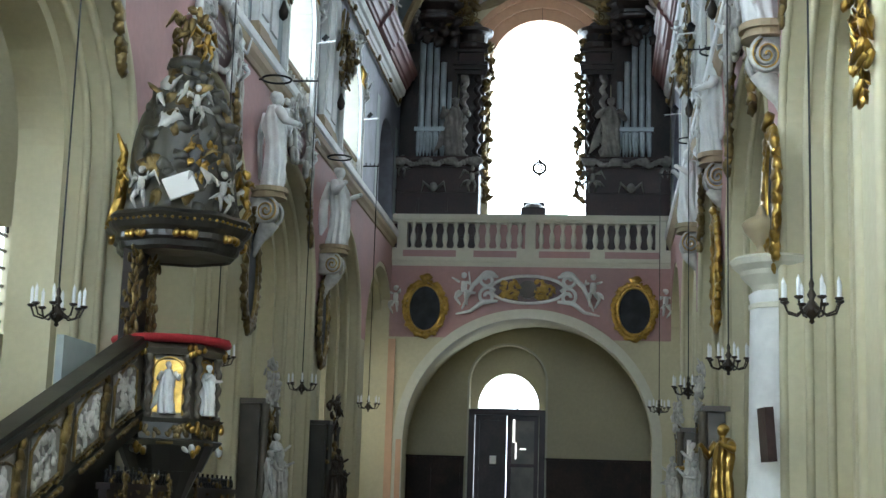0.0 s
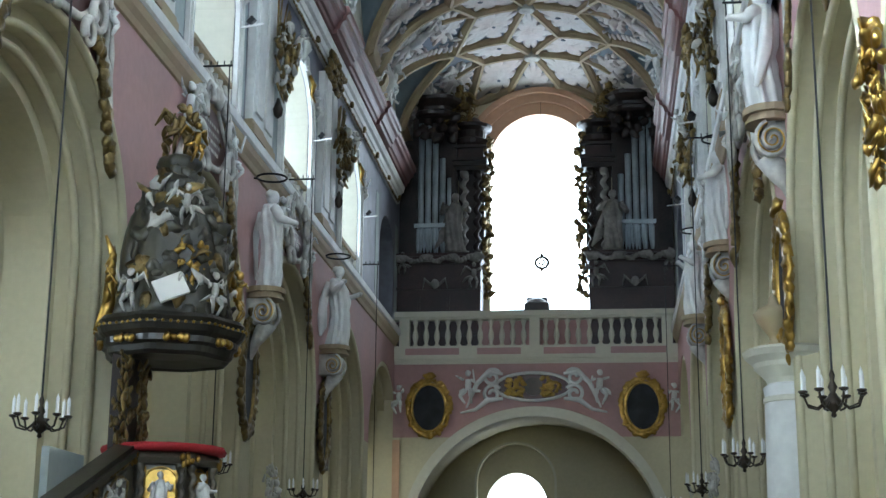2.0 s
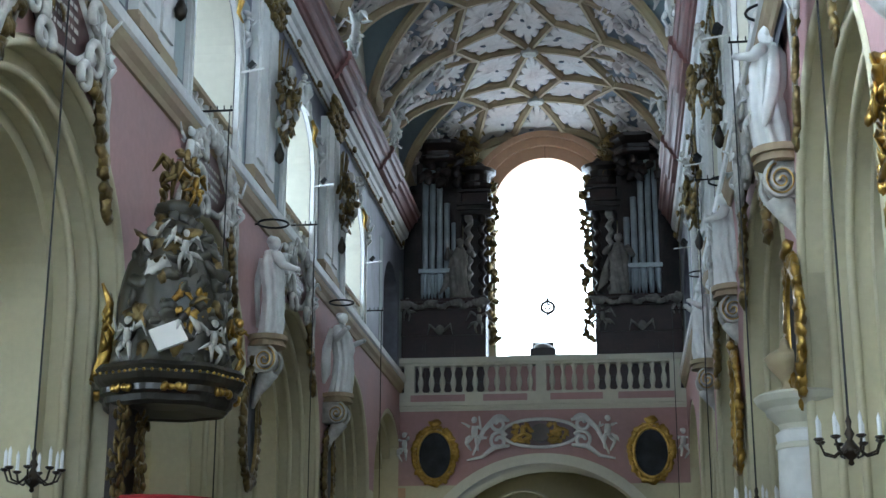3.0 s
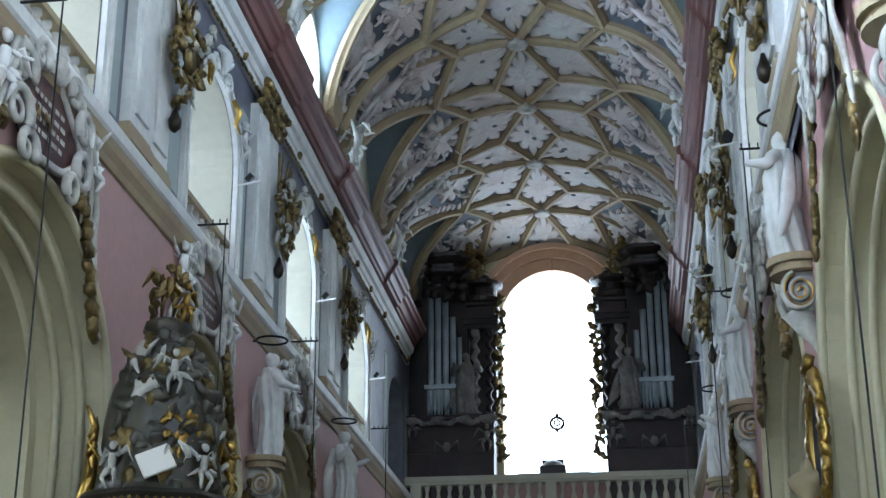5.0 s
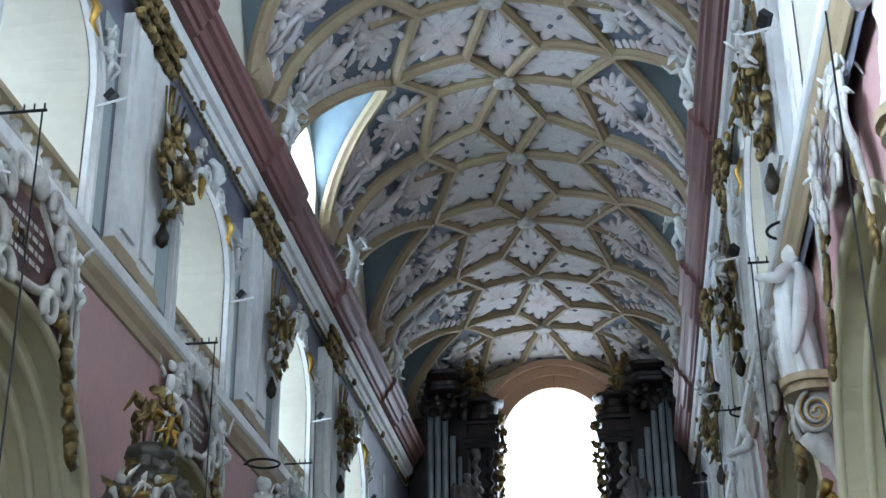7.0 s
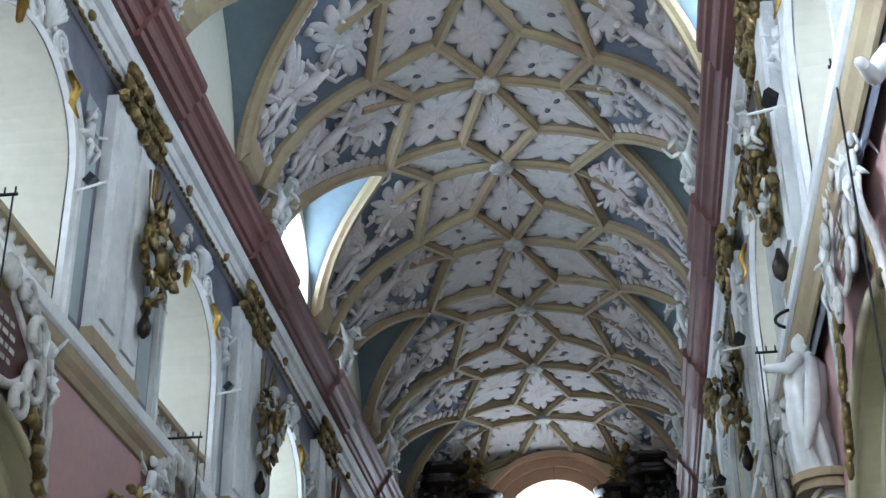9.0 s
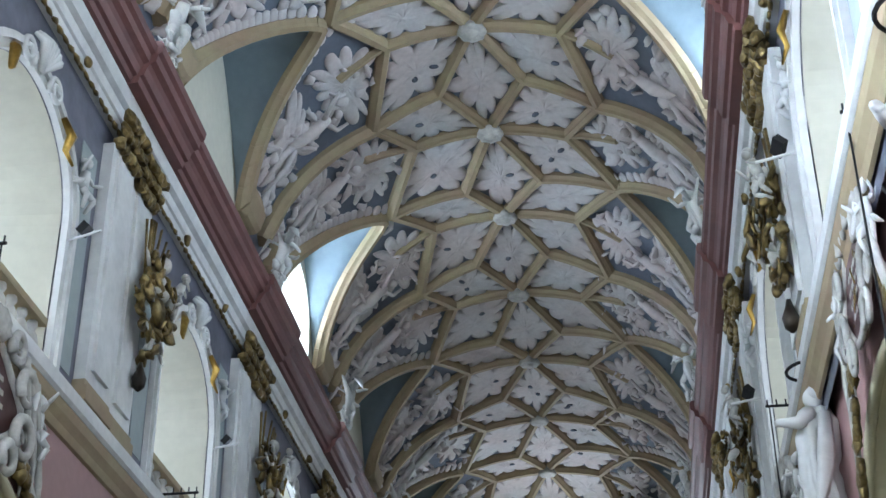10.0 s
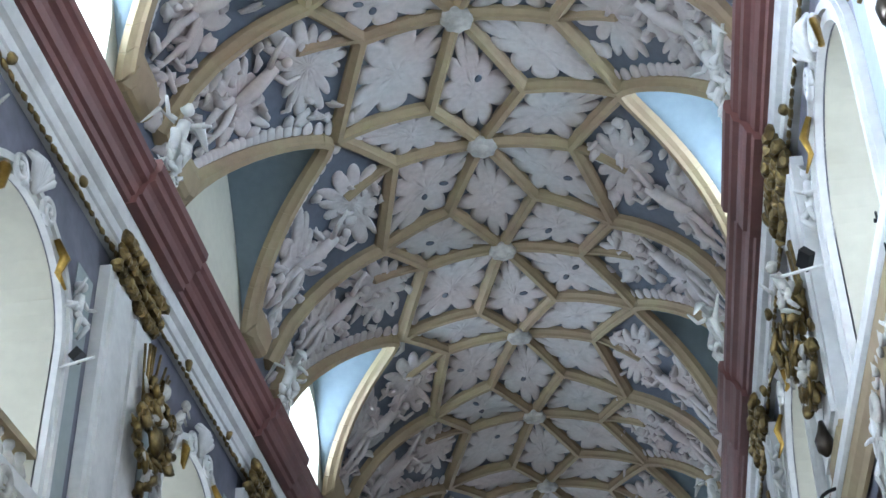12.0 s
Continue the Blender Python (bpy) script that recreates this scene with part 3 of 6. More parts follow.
def gallery_window(side, c, lit):
    """Arched gallery window with a white surround, a small balustrade and a pane deep in the opening."""
    t = tagged(thing("window_gallery", pose(side * WALL, c, WIN_SILL), "", "window", "gallery windows"), "white framed arched gallery window with a baluster parapet", kind="structure")
    pm = lambda u, z, d: Vector((-side * d, u, z - WIN_SILL))
    bm = bmesh.new()
    band(bm, pm, arch_line(WIN_W, WIN_Z, 24, 1.3, foot=WIN_SILL), arch_line(WIN_W + 0.24, WIN_Z, 24, 1.54, foot=WIN_SILL), -0.02, 0.09)
    band(bm, pm, arch_line(WIN_W + 0.12, WIN_Z, 24, 1.42, foot=WIN_SILL), arch_line(WIN_W + 0.22, WIN_Z, 24, 1.52, foot=WIN_SILL), 0.09, 0.14)
    part("window_frame", bm, WHITE, t)
    bm = bmesh.new()
    inner = arch_line(WIN_W - 0.002, WIN_Z, 24, 1.298, foot=WIN_SILL)
    back = arch_line(WIN_W - 0.4, WIN_Z - 0.1, 24, 1.0, foot=WIN_SILL)
    for (a, b), (p, q) in zip(zip(inner, inner[1:]), zip(back, back[1:])):
        bm.faces.new([bm.verts.new(pm(*v)) for v in ((*a, -0.02), (*b, -0.02), (*q, -2.1), (*p, -2.1))])
    bm.faces.new([bm.verts.new(pm(*v)) for v in ((-WIN_W, WIN_SILL + 0.01, 0), (WIN_W, WIN_SILL + 0.01, 0), (WIN_W - 0.4, WIN_SILL + 0.01, -2.1), (0.4 - WIN_W, WIN_SILL + 0.01, -2.1))])
    part("reveal", bm, PALE, t, "deep pale cream plaster reveal")
    bm = bmesh.new()
    slab(bm, arch_line(WIN_W - 0.39, WIN_Z - 0.1, 20, 1.01, foot=WIN_SILL), pm, -2.17, -2.12)
    part("pane", bm, lit or PALE, t, "window pane glowing with daylight, with added fill in the two nearest bays" if lit else "plain plaster back wall of the recess")
    bm = bmesh.new()
    for u in (-0.35, 0.35):
        box(bm, *sorted((side * 2.02, side * 2.08)), u - 0.025, u + 0.025, 0, 2.6)
    box(bm, *sorted((side * 2.01, side * 2.07)), -1.05, 1.05, 1.5, 1.56)
    part("glazing_bar", bm, GREYGREEN, t, "thin grey glazing bars")
    # parapet
    bm = bmesh.new()
    box(bm, *sorted((side * 0.02, side * 0.22)), -WIN_W, WIN_W, 0.02, 0.09)
    box(bm, *sorted((side * 0.0, side * 0.26)), -WIN_W + 0.003, WIN_W - 0.003, 0.56, 0.66)
    part("parapet_rail", bm, OCHRE, t, "dark ochre rail of the parapet")
    prof = [(0.065, 0.09), (0.08, 0.13), (0.05, 0.17), (0.105, 0.28), (0.085, 0.36), (0.042, 0.44), (0.075, 0.5), (0.065, 0.56)]
    for k in range(9):
        bm = bmesh.new()
        lathe(bm, prof, 10, pose(side * 0.12, -WIN_W + 0.17 + k * (2 * WIN_W - 0.34) / 8, 0))
        part("baluster", bm, WHITE_OLD, t, smooth=True)
    return t


for i, c in enumerate(BAYS[:6]):
    # bays 0 and 1 are out of view and glow only to fill the walls
    gallery_window(-1, c, (FILLSOUTH, FILLSOUTH, DAYDIM, DAYDIM, DAYBLUE, DAYBLUE)[i])
    gallery_window(1, c + HIGH[1], (FILLSIDE, FILLSIDE, DAYDIM, DAYDIM, None, None)[i])

# ---- side aisles ----
for side in (-1, 1):
    name = "left" if side < 0 else "right"
    bm = bmesh.new()
    for c in BAYS[:7]:
        pm = plane_map("x", side * 10.5, c + 5.2, -side)
        arch_wall(bm, pm, arch_line(1.1, 7.2, 18, 1.5, foot=4.9), -BAY / 2, BAY / 2, 0, 9.9, -0.6, 0, sill=4.9)
    w = tagged(part("wall_" + name + "_aisle", bm, CREAM), "cream plastered aisle wall with tall pointed windows", "wall", kind="structure")
    for i, c in enumerate(BAYS[:7]):
        bm = bmesh.new()
        pm = plane_map("x", side * 10.5, c + 5.2, -side)
        slab(bm, arch_line(1.15, 7.2, 18, 1.55, foot=4.8), pm, -0.66, -0.62)
        # the first two left panes are unseen fill aimed at the right piers
        part("window_glass", bm, DAYAISLE_R if side > 0 else FILLNORTH if i < 2 else DAYAISLE if i < 4 else DAYWARM_AISLE, w, "bright leaded window glass, with added fill in the two nearest left bays")
        bm = bmesh.new()
        for u in (-0.4, 0.4):
            tube(bm, [pm(u, 4.9, -0.5), pm(u, 8.0, -0.5)], 0.08, 6)
        for z in (5.3, 5.7, 6.1, 6.5, 6.9, 7.25):
            tube(bm, [pm(-1.1, z, -0.55), pm(1.1, z, -0.55)], 0.04, 5)
        for u in (-0.55, 0.55):
            tube(bm, [pm(u + 0.45 * math.cos(a / 6 * 3.1416), 7.3 + 0.5 * math.sin(a / 6 * 3.1416), -0.5) for a in range(7)], 0.05, 6)
        part("tracery", bm, GREYMARBLE, w, "grey stone tracery")
    bm = bmesh.new()
    x0, x1 = sorted((side * 6.2, side * 10.5))
    for c in BAYS[:7]:
        for k in range(12):
            a0, a1 = math.pi * k / 12, math.pi * (k + 1) / 12
            w0, h0, w1, h1 = 4.2 - BAY / 2 * math.cos(a0), 6.4 + 3.2 * math.sin(a0), 4.2 - BAY / 2 * math.cos(a1), 6.4 + 3.2 * math.sin(a1)
            bm.faces.new([bm.verts.new(p) for p in ((x0, c + w0, h0), (x1, c + w0, h0), (x1, c + w1, h1), (x0, c + w1, h1))])
    box(bm, x0, x1 + 0.01, -9, BACK, 9.6, 9.8)
    tagged(part("ceiling_" + name + "_aisle", bm, CREAM, smooth=False), "cream groined aisle vault", "ceiling", kind="structure")
    # outer skins that close the place
    bm = bmesh.new()
    box(bm, *sorted((side * 11.6, side * 11.8)), -12, 60, 0, 21.6)
    tagged(part("wall_" + name + "_outer", bm, PALE), "plain outer wall", "wall", kind="structure")
bm = bmesh.new()
box(bm, -11.6, 11.6, -10.2, -10.0, 0, 21.6)
wc = tagged(part("wall_chancel", bm, CREAM), "plain cream wall behind the viewer", "wall", kind="structure")
# arched glowing panels, added unseen behind the viewer to light the nave
for x in (-2.9, 0.0, 2.9):
    bm = bmesh.new()
    slab(bm, arch_line(0.95, 15.0, 16, 1.6, foot=6.0), plane_map("y", -10.0, x, 1), 0.01, 0.06)
    part("window_glass", bm, FILLCHOIR, wc, "tall glowing panel added behind the viewer as fill light")
for side in (-1, 1):
    bm = bmesh.new()
    box(bm, *sorted((side * (WALL + 1.3), side * 11.6)), FRONT + 5.5, FRONT + 5.7, 0, 21.6)
    tagged(part("wall_west_" + ("left" if side < 0 else "right"), bm, CREAM), "cream west wall of the aisle", "wall", kind="structure")


# ---- figures and carving ----
def figure(h, seed, lean=0.0, arms=True, wide=0.82):
    """A draped standing statue, h high, as one mesh that faces +x."""
    r = random.Random(seed)
    bm = bmesh.new()
    ph, n = r.uniform(0, 6), r.choice((7, 8, 9))
    prof, steps = [], 30
    for i in range(steps + 1):
        t = i / steps
        q = 0.19 - 0.05 * t if t < 0.55 else 0.165 + 0.02 * math.sin((t - 0.55) * 9) if t < 0.85 else 0.17 - 0.55 * (t - 0.85)
        prof.append((max(0.05, q) * h * 0.92 * wide, t * 0.84 * h))
    sway = r.uniform(-0.05, 0.05) * h

    def fold(a, i):
        t = i / steps
        f = 0.26 * (1 - 0.55 * t)
        return 1 + f * math.sin(n * a + ph + 5 * t + 1.5 * math.sin(3 * t + seed)) + 0.1 * math.sin(2 * a + ph) + 0.16 * noise.noise(Vector((math.cos(a) * 2.5, math.sin(a) * 2.5, 9 * t + seed)))
    rings = lathe(bm, prof, 36, None, fold)
    for i, ring in enumerate(rings):
        t = i / steps
        for v in ring:
            v.co.x = v.co.x * 0.8 + lean * t * h + 0.03 * h * math.sin(4 * t)
            v.co.y += sway * math.sin(3 * t)
    top = Vector((lean * h + 0.02 * h, sway * math.sin(3), 0.92 * h))
    blob(bm, top, (0.062 * h, 0.056 * h, 0.075 * h), (0, 0.2, 0), 2)
    blob(bm, top + Vector((-0.02 * h, 0, 0.02 * h)), (0.06 * h, 0.066 * h, 0.062 * h), (0, 0, 0), 1, 0.5)
    tube(bm, [top - Vector((0, 0, 0.12 * h)), top - Vector((0, 0, 0.03 * h))], 0.035 * h, 8)
    if arms:
        for s in (-1, 1):
            sh = Vector((lean * h, s * 0.13 * h, 0.78 * h))
            el = sh + Vector((0.05 * h, s * 0.09 * h, -0.17 * h + r.uniform(0, 0.1) * h))
            ha = el + Vector((0.14 * h, -s * r.uniform(-0.05, 0.12) * h, r.uniform(-0.05, 0.16) * h))
            tube(bm, [sh, (sh + el) / 2, el, (el + ha) / 2, ha], [0.05 * h, 0.055 * h, 0.045 * h, 0.034 * h, 0.026 * h], 8)
            blob(bm, ha, (0.035 * h, 0.025 * h, 0.03 * h), (0, 0, 0), 1)
    # cloak that blows to one side
    s = r.choice((-1, 1))
    for k in range(5):
        tube(bm, [(lean * h - 0.08 * h, s * (0.08 + 0.02 * k) * h, (0.78 - 0.05 * k) * h), (lean * 0.7 * h - 0.1 * h, s * (0.2 + 0.01 * k) * h, (0.5 - 0.03 * k) * h), (-0.06 * h, s * (0.2 + 0.035 * k) * h, (0.2 - 0.03 * k) * h)],
             [0.04 * h, 0.06 * h, 0.02 * h], 6, 0.5)
    return bm


def putto(bm, m, h, r, wings=False):
    """Adds a small naked child figure, about h high, to bm."""
    def at(p):
        return m @ Vector(p)

    def cap(a, b, ra, rb):
        tube(bm, [at(a), at([(x + y) / 2 for x, y in zip(a, b)]), at(b)], [ra * h, (ra + rb) / 1.7 * h, rb * h], 7)
    cap((0, 0, 0.42 * h), (0.02 * h, 0.02 * h, 0.74 * h), 0.085, 0.085)
    blob(bm, at((0.04 * h, 0.02 * h, 0.9 * h)), (0.085 * h, 0.08 * h, 0.09 * h), (0, 0, 0), 1)
    blob(bm, at((0.0, 0.02 * h, 0.94 * h)), (0.085 * h, 0.088 * h, 0.07 * h), (0, 0, 0), 1, 0.6)
    for k in range(3):
        b = r.uniform(-1, 1)
        tube(bm, [at((0.06 * h, b * 0.15 * h, 0.46 * h)), at((0.1 * h, b * 0.3 * h, 0.38 * h)), at((0.03 * h, b * 0.5 * h, 0.2 * h + 0.2 * h * r.random()))], [0.04 * h, 0.07 * h, 0.012 * h], 6, 0.4)
    for s in (-1, 1):
        knee = (0.1 * h + r.uniform(0, 0.1) * h, s * (0.1 + r.uniform(0, 0.08)) * h, 0.24 * h)
        cap((0, s * 0.07 * h, 0.42 * h), knee, 0.06, 0.048)
        cap(knee, (r.uniform(-0.1, 0.1) * h, s * 0.1 * h, r.uniform(0, 0.06) * h), 0.045, 0.026)
        elb = (0.08 * h, s * 0.25 * h, (0.66 + r.uniform(-0.1, 0.18)) * h)
        cap((0.02 * h, s * 0.12 * h, 0.72 * h), elb, 0.038, 0.03)
        cap(elb, (0.2 * h, s * r.uniform(0.15, 0.42) * h, (0.7 + r.uniform(-0.15, 0.3)) * h), 0.03, 0.02)
        if wings:
            tube(bm, [at((-0.06 * h, s * 0.08 * h, 0.7 * h)), at((-0.15 * h, s * 0.3 * h, 0.85 * h)), at((-0.14 * h, s * 0.5 * h, 0.55 * h))], [0.04 * h, 0.1 * h, 0.02 * h], 6, 0.3)


def carve(bm, r, w, h, d, count, size=0.1, long=0.5):
    """A heap of carved leaves, shells, ribbons and arms inside an ellipse of w by h, standing d off the wall (+x)."""
    for k in range(count):
        a, q = r.uniform(0, 6.283), math.sqrt(r.random())
        u, z = w * q * math.cos(a), h * q * math.sin(a)
        x = d * (1 - 0.6 * q) * r.uniform(0.5, 1.1)
        kind = r.random()
        if kind < 0.45:
            blob(bm, (x, u, z), (size * r.uniform(0.3, 0.6), size * r.uniform(0.4, 1.0), size * r.uniform(0.7, 1.5)), (r.uniform(-1.5, 1.5), r.uniform(-0.5, 0.5), r.uniform(-0.5, 0.5)), 1, 0.9)
        elif kind < 0.8:
            b = r.uniform(0, 6.28)
            L = size * r.uniform(1.2, 2.6)
            p = Vector((x, u, z))
            e = Vector((0.3 * L, L * math.cos(b), L * math.sin(b)))
            side = Vector((0.2, -math.sin(b), math.cos(b))) * L * r.uniform(-0.7, 0.7)
            tube(bm, [p, p + e * 0.4 + side * 0.5, p + e * 0.8 + side, p + e * 0.75 + side * 1.6], [size * 0.3, size * 0.32, size * 0.22, size * 0.08], 6, 0.45)
        else:
            pts = scroll_points(size * r.uniform(0.6, 1.2), 1.3)
            tube(bm, [(x + 0.02, u + p, z + q2) for p, q2 in pts], size * 0.16, 5)


def facing(side):
    """Turns what faces +x so that it faces the nave from the wall on that side."""
    return 0 if side < 0 else 180


def trophy(side, y, z, seed):
    t = thing("stucco_trophy", pose(side * (WALL - 0.12), y, z, 0, 0, facing(side)), "gilded carved trophy of arms with a white cherub", "sculpture", "pilaster trophies")
    r = random.Random(seed)
    bm = bmesh.new()
    carve(bm, r, 0.6, 0.8, 0.55, 80, 0.13)
    for k in range(9):
        a = r.uniform(0.8, 2.4)
        tube(bm, [(0.1, 0.3 * math.cos(a), 0.4), (0.2, 1.0 * math.cos(a), 0.4 + 1.0 * math.sin(a))], 0.022, 6)
    lathe(bm, [(0.24, 0), (0.26, 0.05), (0.14, 0.1), (0.05, 0.12)], 18, pose(0.3, -0.1, -0.1, 0, 90, 0))
    part("carving", bm, OLDGOLD, t, "tarnished gold carved arms and leaves", smooth=True)
    bm = bmesh.new()
    putto(bm, pose(0.25, 0.5, 0.2, 0, 20, r.uniform(-30, 30)), 0.75, r)
    blob(bm, (0.3, 0.05, 0.75), (0.12, 0.1, 0.14), (0, 0, 0), 2)
    part("cherub", bm, WHITE_OLD, t, "white stucco cherub", smooth=True)
    bm = bmesh.new()
    carve(bm, r, 0.5, 0.8, 0.55, 26, 0.12)
    part("drapery", bm, WHITE_OLD, t, "white stucco drapery and shells", smooth=True)
    bm = bmesh.new()
    lathe(bm, [(0.02, -1.35), (0.09, -1.28), (0.11, -1.15), (0.06, -1.02), (0.03, -0.9)], 12, pose(0.15, -0.1, 0))
    part("pendant", bm, BRONZE, t, "dark polished pendant", smooth=True)
    return t


def cartouche(side, y, z, seed):
    """Large white and gilded stucco cartouche over an arch, with a maroon plaque and two cherubs."""
    t = thing("cartouche", pose(side * WALL, y, z, 0, 0, facing(side)), "white and gold stucco cartouche with a maroon plaque over the arch", "cartouche", "arch cartouches")
    r = random.Random(seed)
    pm = lambda u, zz, d: Vector((d, u, zz))
    bm = bmesh.new()
    shape = [(0.95 * math.cos(a) * (1 + 0.1 * math.cos(4 * a)), 0.62 * math.sin(a) * (1 + 0.12 * math.cos(3 * a + 1))) for a in [2 * math.pi * k / 36 for k in range(36)]]
    slab(bm, shape, pm, 0.0, 0.16)
    plaque = part("plaque", bm, PLAQUE, t, "maroon inscription plaque")
    bm = bmesh.new()
    for row in range(4):
        w = 0.62 - 0.08 * abs(row - 1.5)
        u = -w
        while u < w:
            q = r.uniform(0.06, 0.2)
            box(bm, 0.165, 0.172, u, min(w, u + q), 0.26 - 0.17 * row - 0.035, 0.26 - 0.17 * row + 0.035)
            u += q + 0.05
    part("lettering", bm, WHITE_OLD, plaque, "unreadable pale lettering bars")
    bm = bmesh.new()
    outer = [(u * 1.05, q * 1.07) for u, q in shape]
    tube(bm, [pm(u, q, 0.16) for u, q in outer + outer[:1]], 0.07, 8)
    for s in (-1, 1):
        for du, dz, rr in ((1.05, 0.35, 0.28), (1.1, -0.3, 0.32), (0.6, 0.72, 0.22), (0.75, -0.7, 0.24)):
            tube(bm, [pm(s * (du + p), dz + q, 0.2 + 0.004 * k) for k, (p, q) in enumerate(scroll_points(rr))], [0.035 + 0.002 * k for k in range(27)], 7)
        for k in range(3):
            tube(bm, [pm(s * 0.4, 0.7, 0.15), pm(s * (0.9 + 0.2 * k), 0.75 - 0.1 * k, 0.25), pm(s * (1.3 + 0.25 * k), -0.2 - 0.2 * k, 0.22), pm(s * (1.45 + 0.3 * k), -0.9 - 0.3 * k, 0.12)], [0.03, 0.07, 0.06, 0.02], 7)
        tube(bm, [pm(s * 1.45, -0.4, 0.12), pm(s * 1.85, -0.9, 0.14), pm(s * 2.1, -1.6, 0.12), pm(s * 2.2, -2.3, 0.1)], [0.06, 0.1, 0.08, 0.04], 8)
    blob(bm, (0.25, 0, 0.82), (0.14, 0.3, 0.2), (0, 0, 0), 2, 0.5)
    part("scrollwork", bm, WHITE_OLD, t, "white stucco scrolls and ribbons", smooth=True)
    bm = bmesh.new()
    for s in (-1, 1):
        for k in range(16):
            a = k / 15
            blob(bm, (0.14, s * (1.3 + 0.95 * a), -0.5 - 1.9 * a ** 1.4 + r.uniform(-0.1, 0.1)), (0.1, 0.13, 0.15), (r.uniform(-1, 1), 0, 0), 1, 0.8)
    carve(bm, r, 0.9, 0.5, 0.25, 12, 0.1)
    part("garland", bm, OLDGOLD, t, "tarnished gilded leaf garland", smooth=True)
    for s in (-1, 1):
        bm = bmesh.new()
        putto(bm, pose(0.2, s * 1.55, -0.45, 0, 0, s * 40), 1.0, r, True)
        part("cherub", bm, WHITE, t, "white stucco cherub", smooth=True)
    return t


def bracket_statue(side, y, z, h, seed, dx=0.55, hoop=True):
    """White saint on a volute console in front of a pier, with an iron hoop over the head."""
    name = "console"
    x = side * (WALL - dx)
    con = thing("wall_console", pose(x, y, z, 0, 0, facing(side)), "white and gilded volute console on the pier", "console", "statue consoles")
    bm = bmesh.new()
    for row, (w, d, z0, z1) in enumerate(((0.4, 0.5, -0.1, 0.0), (0.33, 0.44, -0.17, -0.1), (0.37, 0.47, -0.22, -0.17))):
        lathe(bm, [(w, z0), (w, z1)], 20, pose(-0.05, 0, 0))
    part("slab", bm, OCHRE, con, "moulded ochre slab")
    bm = bmesh.new()
    for s in (-1, 1):
        for k in range(2):
            pts = scroll_points(0.27, 2.2, 0.08, 40)
            tube(bm, [(p * 0.9 - 0.02, s * (0.22 + 0.05 * k), q - 0.5) for p, q in pts], [0.035] * 41, 7)
    box(bm, -0.45, 0.06, -0.22, 0.22, -0.72, -0.22)
    tube(bm, [(0.02, 0, -0.68), (-0.1, 0, -0.9), (-0.22, 0, -1.1), (-0.3, 0, -1.4)], [0.2, 0.16, 0.1, 0.04], 10)
    part("volute", bm, WHITE_OLD, con, "white stucco volutes", smooth=True)
    bm = bmesh.new()
    for s in (-1, 1):
        tube(bm, [(p * 0.9 - 0.02, s * 0.3, q - 0.5) for p, q in scroll_points(0.24, 2.2, 0.08, 40)], 0.014, 6)
    carve(bm, random.Random(seed + 3), 0.15, 0.25, 0.1, 6, 0.08)
    part("gilding", bm, GOLD, con, "gilded edges")
    ob = part("saint_statue", figure(h, seed), WHITE, smooth=True)
    ob.matrix_basis = pose(x, y, z, 0, 0, facing(side) + random.Random(seed).uniform(-35, 35))
    tagged(ob, "white stucco statue of a robed saint on a console", "statue", "nave saints")
    if hoop:
        bm = bmesh.new()
        tube(bm, [(0.3 * math.cos(a / 20 * 6.2832), 0.3 * math.sin(a / 20 * 6.2832), 0) for a in range(21)], 0.022, 6)
        tube(bm, [(-0.3, 0, 0), (-0.8, 0, 0.02)], 0.02, 6)
        hp = part("iron_hoop", bm, IRON, None)
        hp.matrix_basis = pose(x, y, z + h * 1.12, 0, 0, facing(side))
        tagged(hp, "black iron hoop above a statue's head", "hoop", "iron hoops")


for side in (-1, 1):
    for i, y in enumerate(PIERS[1:6]):
        trophy(side, y + (0.75 if side < 0 else -1.4), 12.95 if side < 0 else 12.25, 10 + i + 20 * (side > 0))
    for i, c in enumerate(BAYS[1:5] if side < 0 else BAYS[2:5]):
        ct = cartouche(side, c - 0.2 + HIGH[side], 9.75, 40 + i + 20 * (side > 0))
        ct.scale = (0.75, 0.95, 0.9) if side < 0 or i else (0.45, 0.75, 0.8)
for x, y, z, h, s in ((-4.3, 26.3, 7.75, 2.05, 70), (-4.3, 33.7, 7.9, 2.05, 71), (4.75, 11.25, 8.2, 1.85, 93), (4.62, 18.4, 8.45, 1.85, 91), (4.58, 26.5, 8.55, 1.9, 92), (4.5, 33.5, 8.5, 1.9, 94)):
    bracket_statue(-1 if x < 0 else 1, y, z, h, s, WALL - abs(x))


def springer_angel(side, y, seed):
    bm = bmesh.new()
    r = random.Random(seed)
    putto(bm, pose(0.1, 0, 0.0, 0, 15, r.uniform(-60, 60)), 1.15, r, True)
    carve(bm, r, 0.3, 0.35, 0.3, 16, 0.12)
    for k in range(4):
        tube(bm, [(0.1, r.uniform(-.2, .2), 0.1), (0.25, r.uniform(-.4, .4), 0.5), (0.1, r.uniform(-.5, .5), 1.0)], [0.06, 0.1, 0.03], 7, 0.5)
    ob = part("angel_figure", bm, WHITE, smooth=True)
    ob.matrix_basis = pose(side * (WALL - 0.5), y, 16.75, 0, 0, facing(side))
    tagged(ob, "white stucco angel seated on the cornice at a vault springer", "statue", "springer angels")


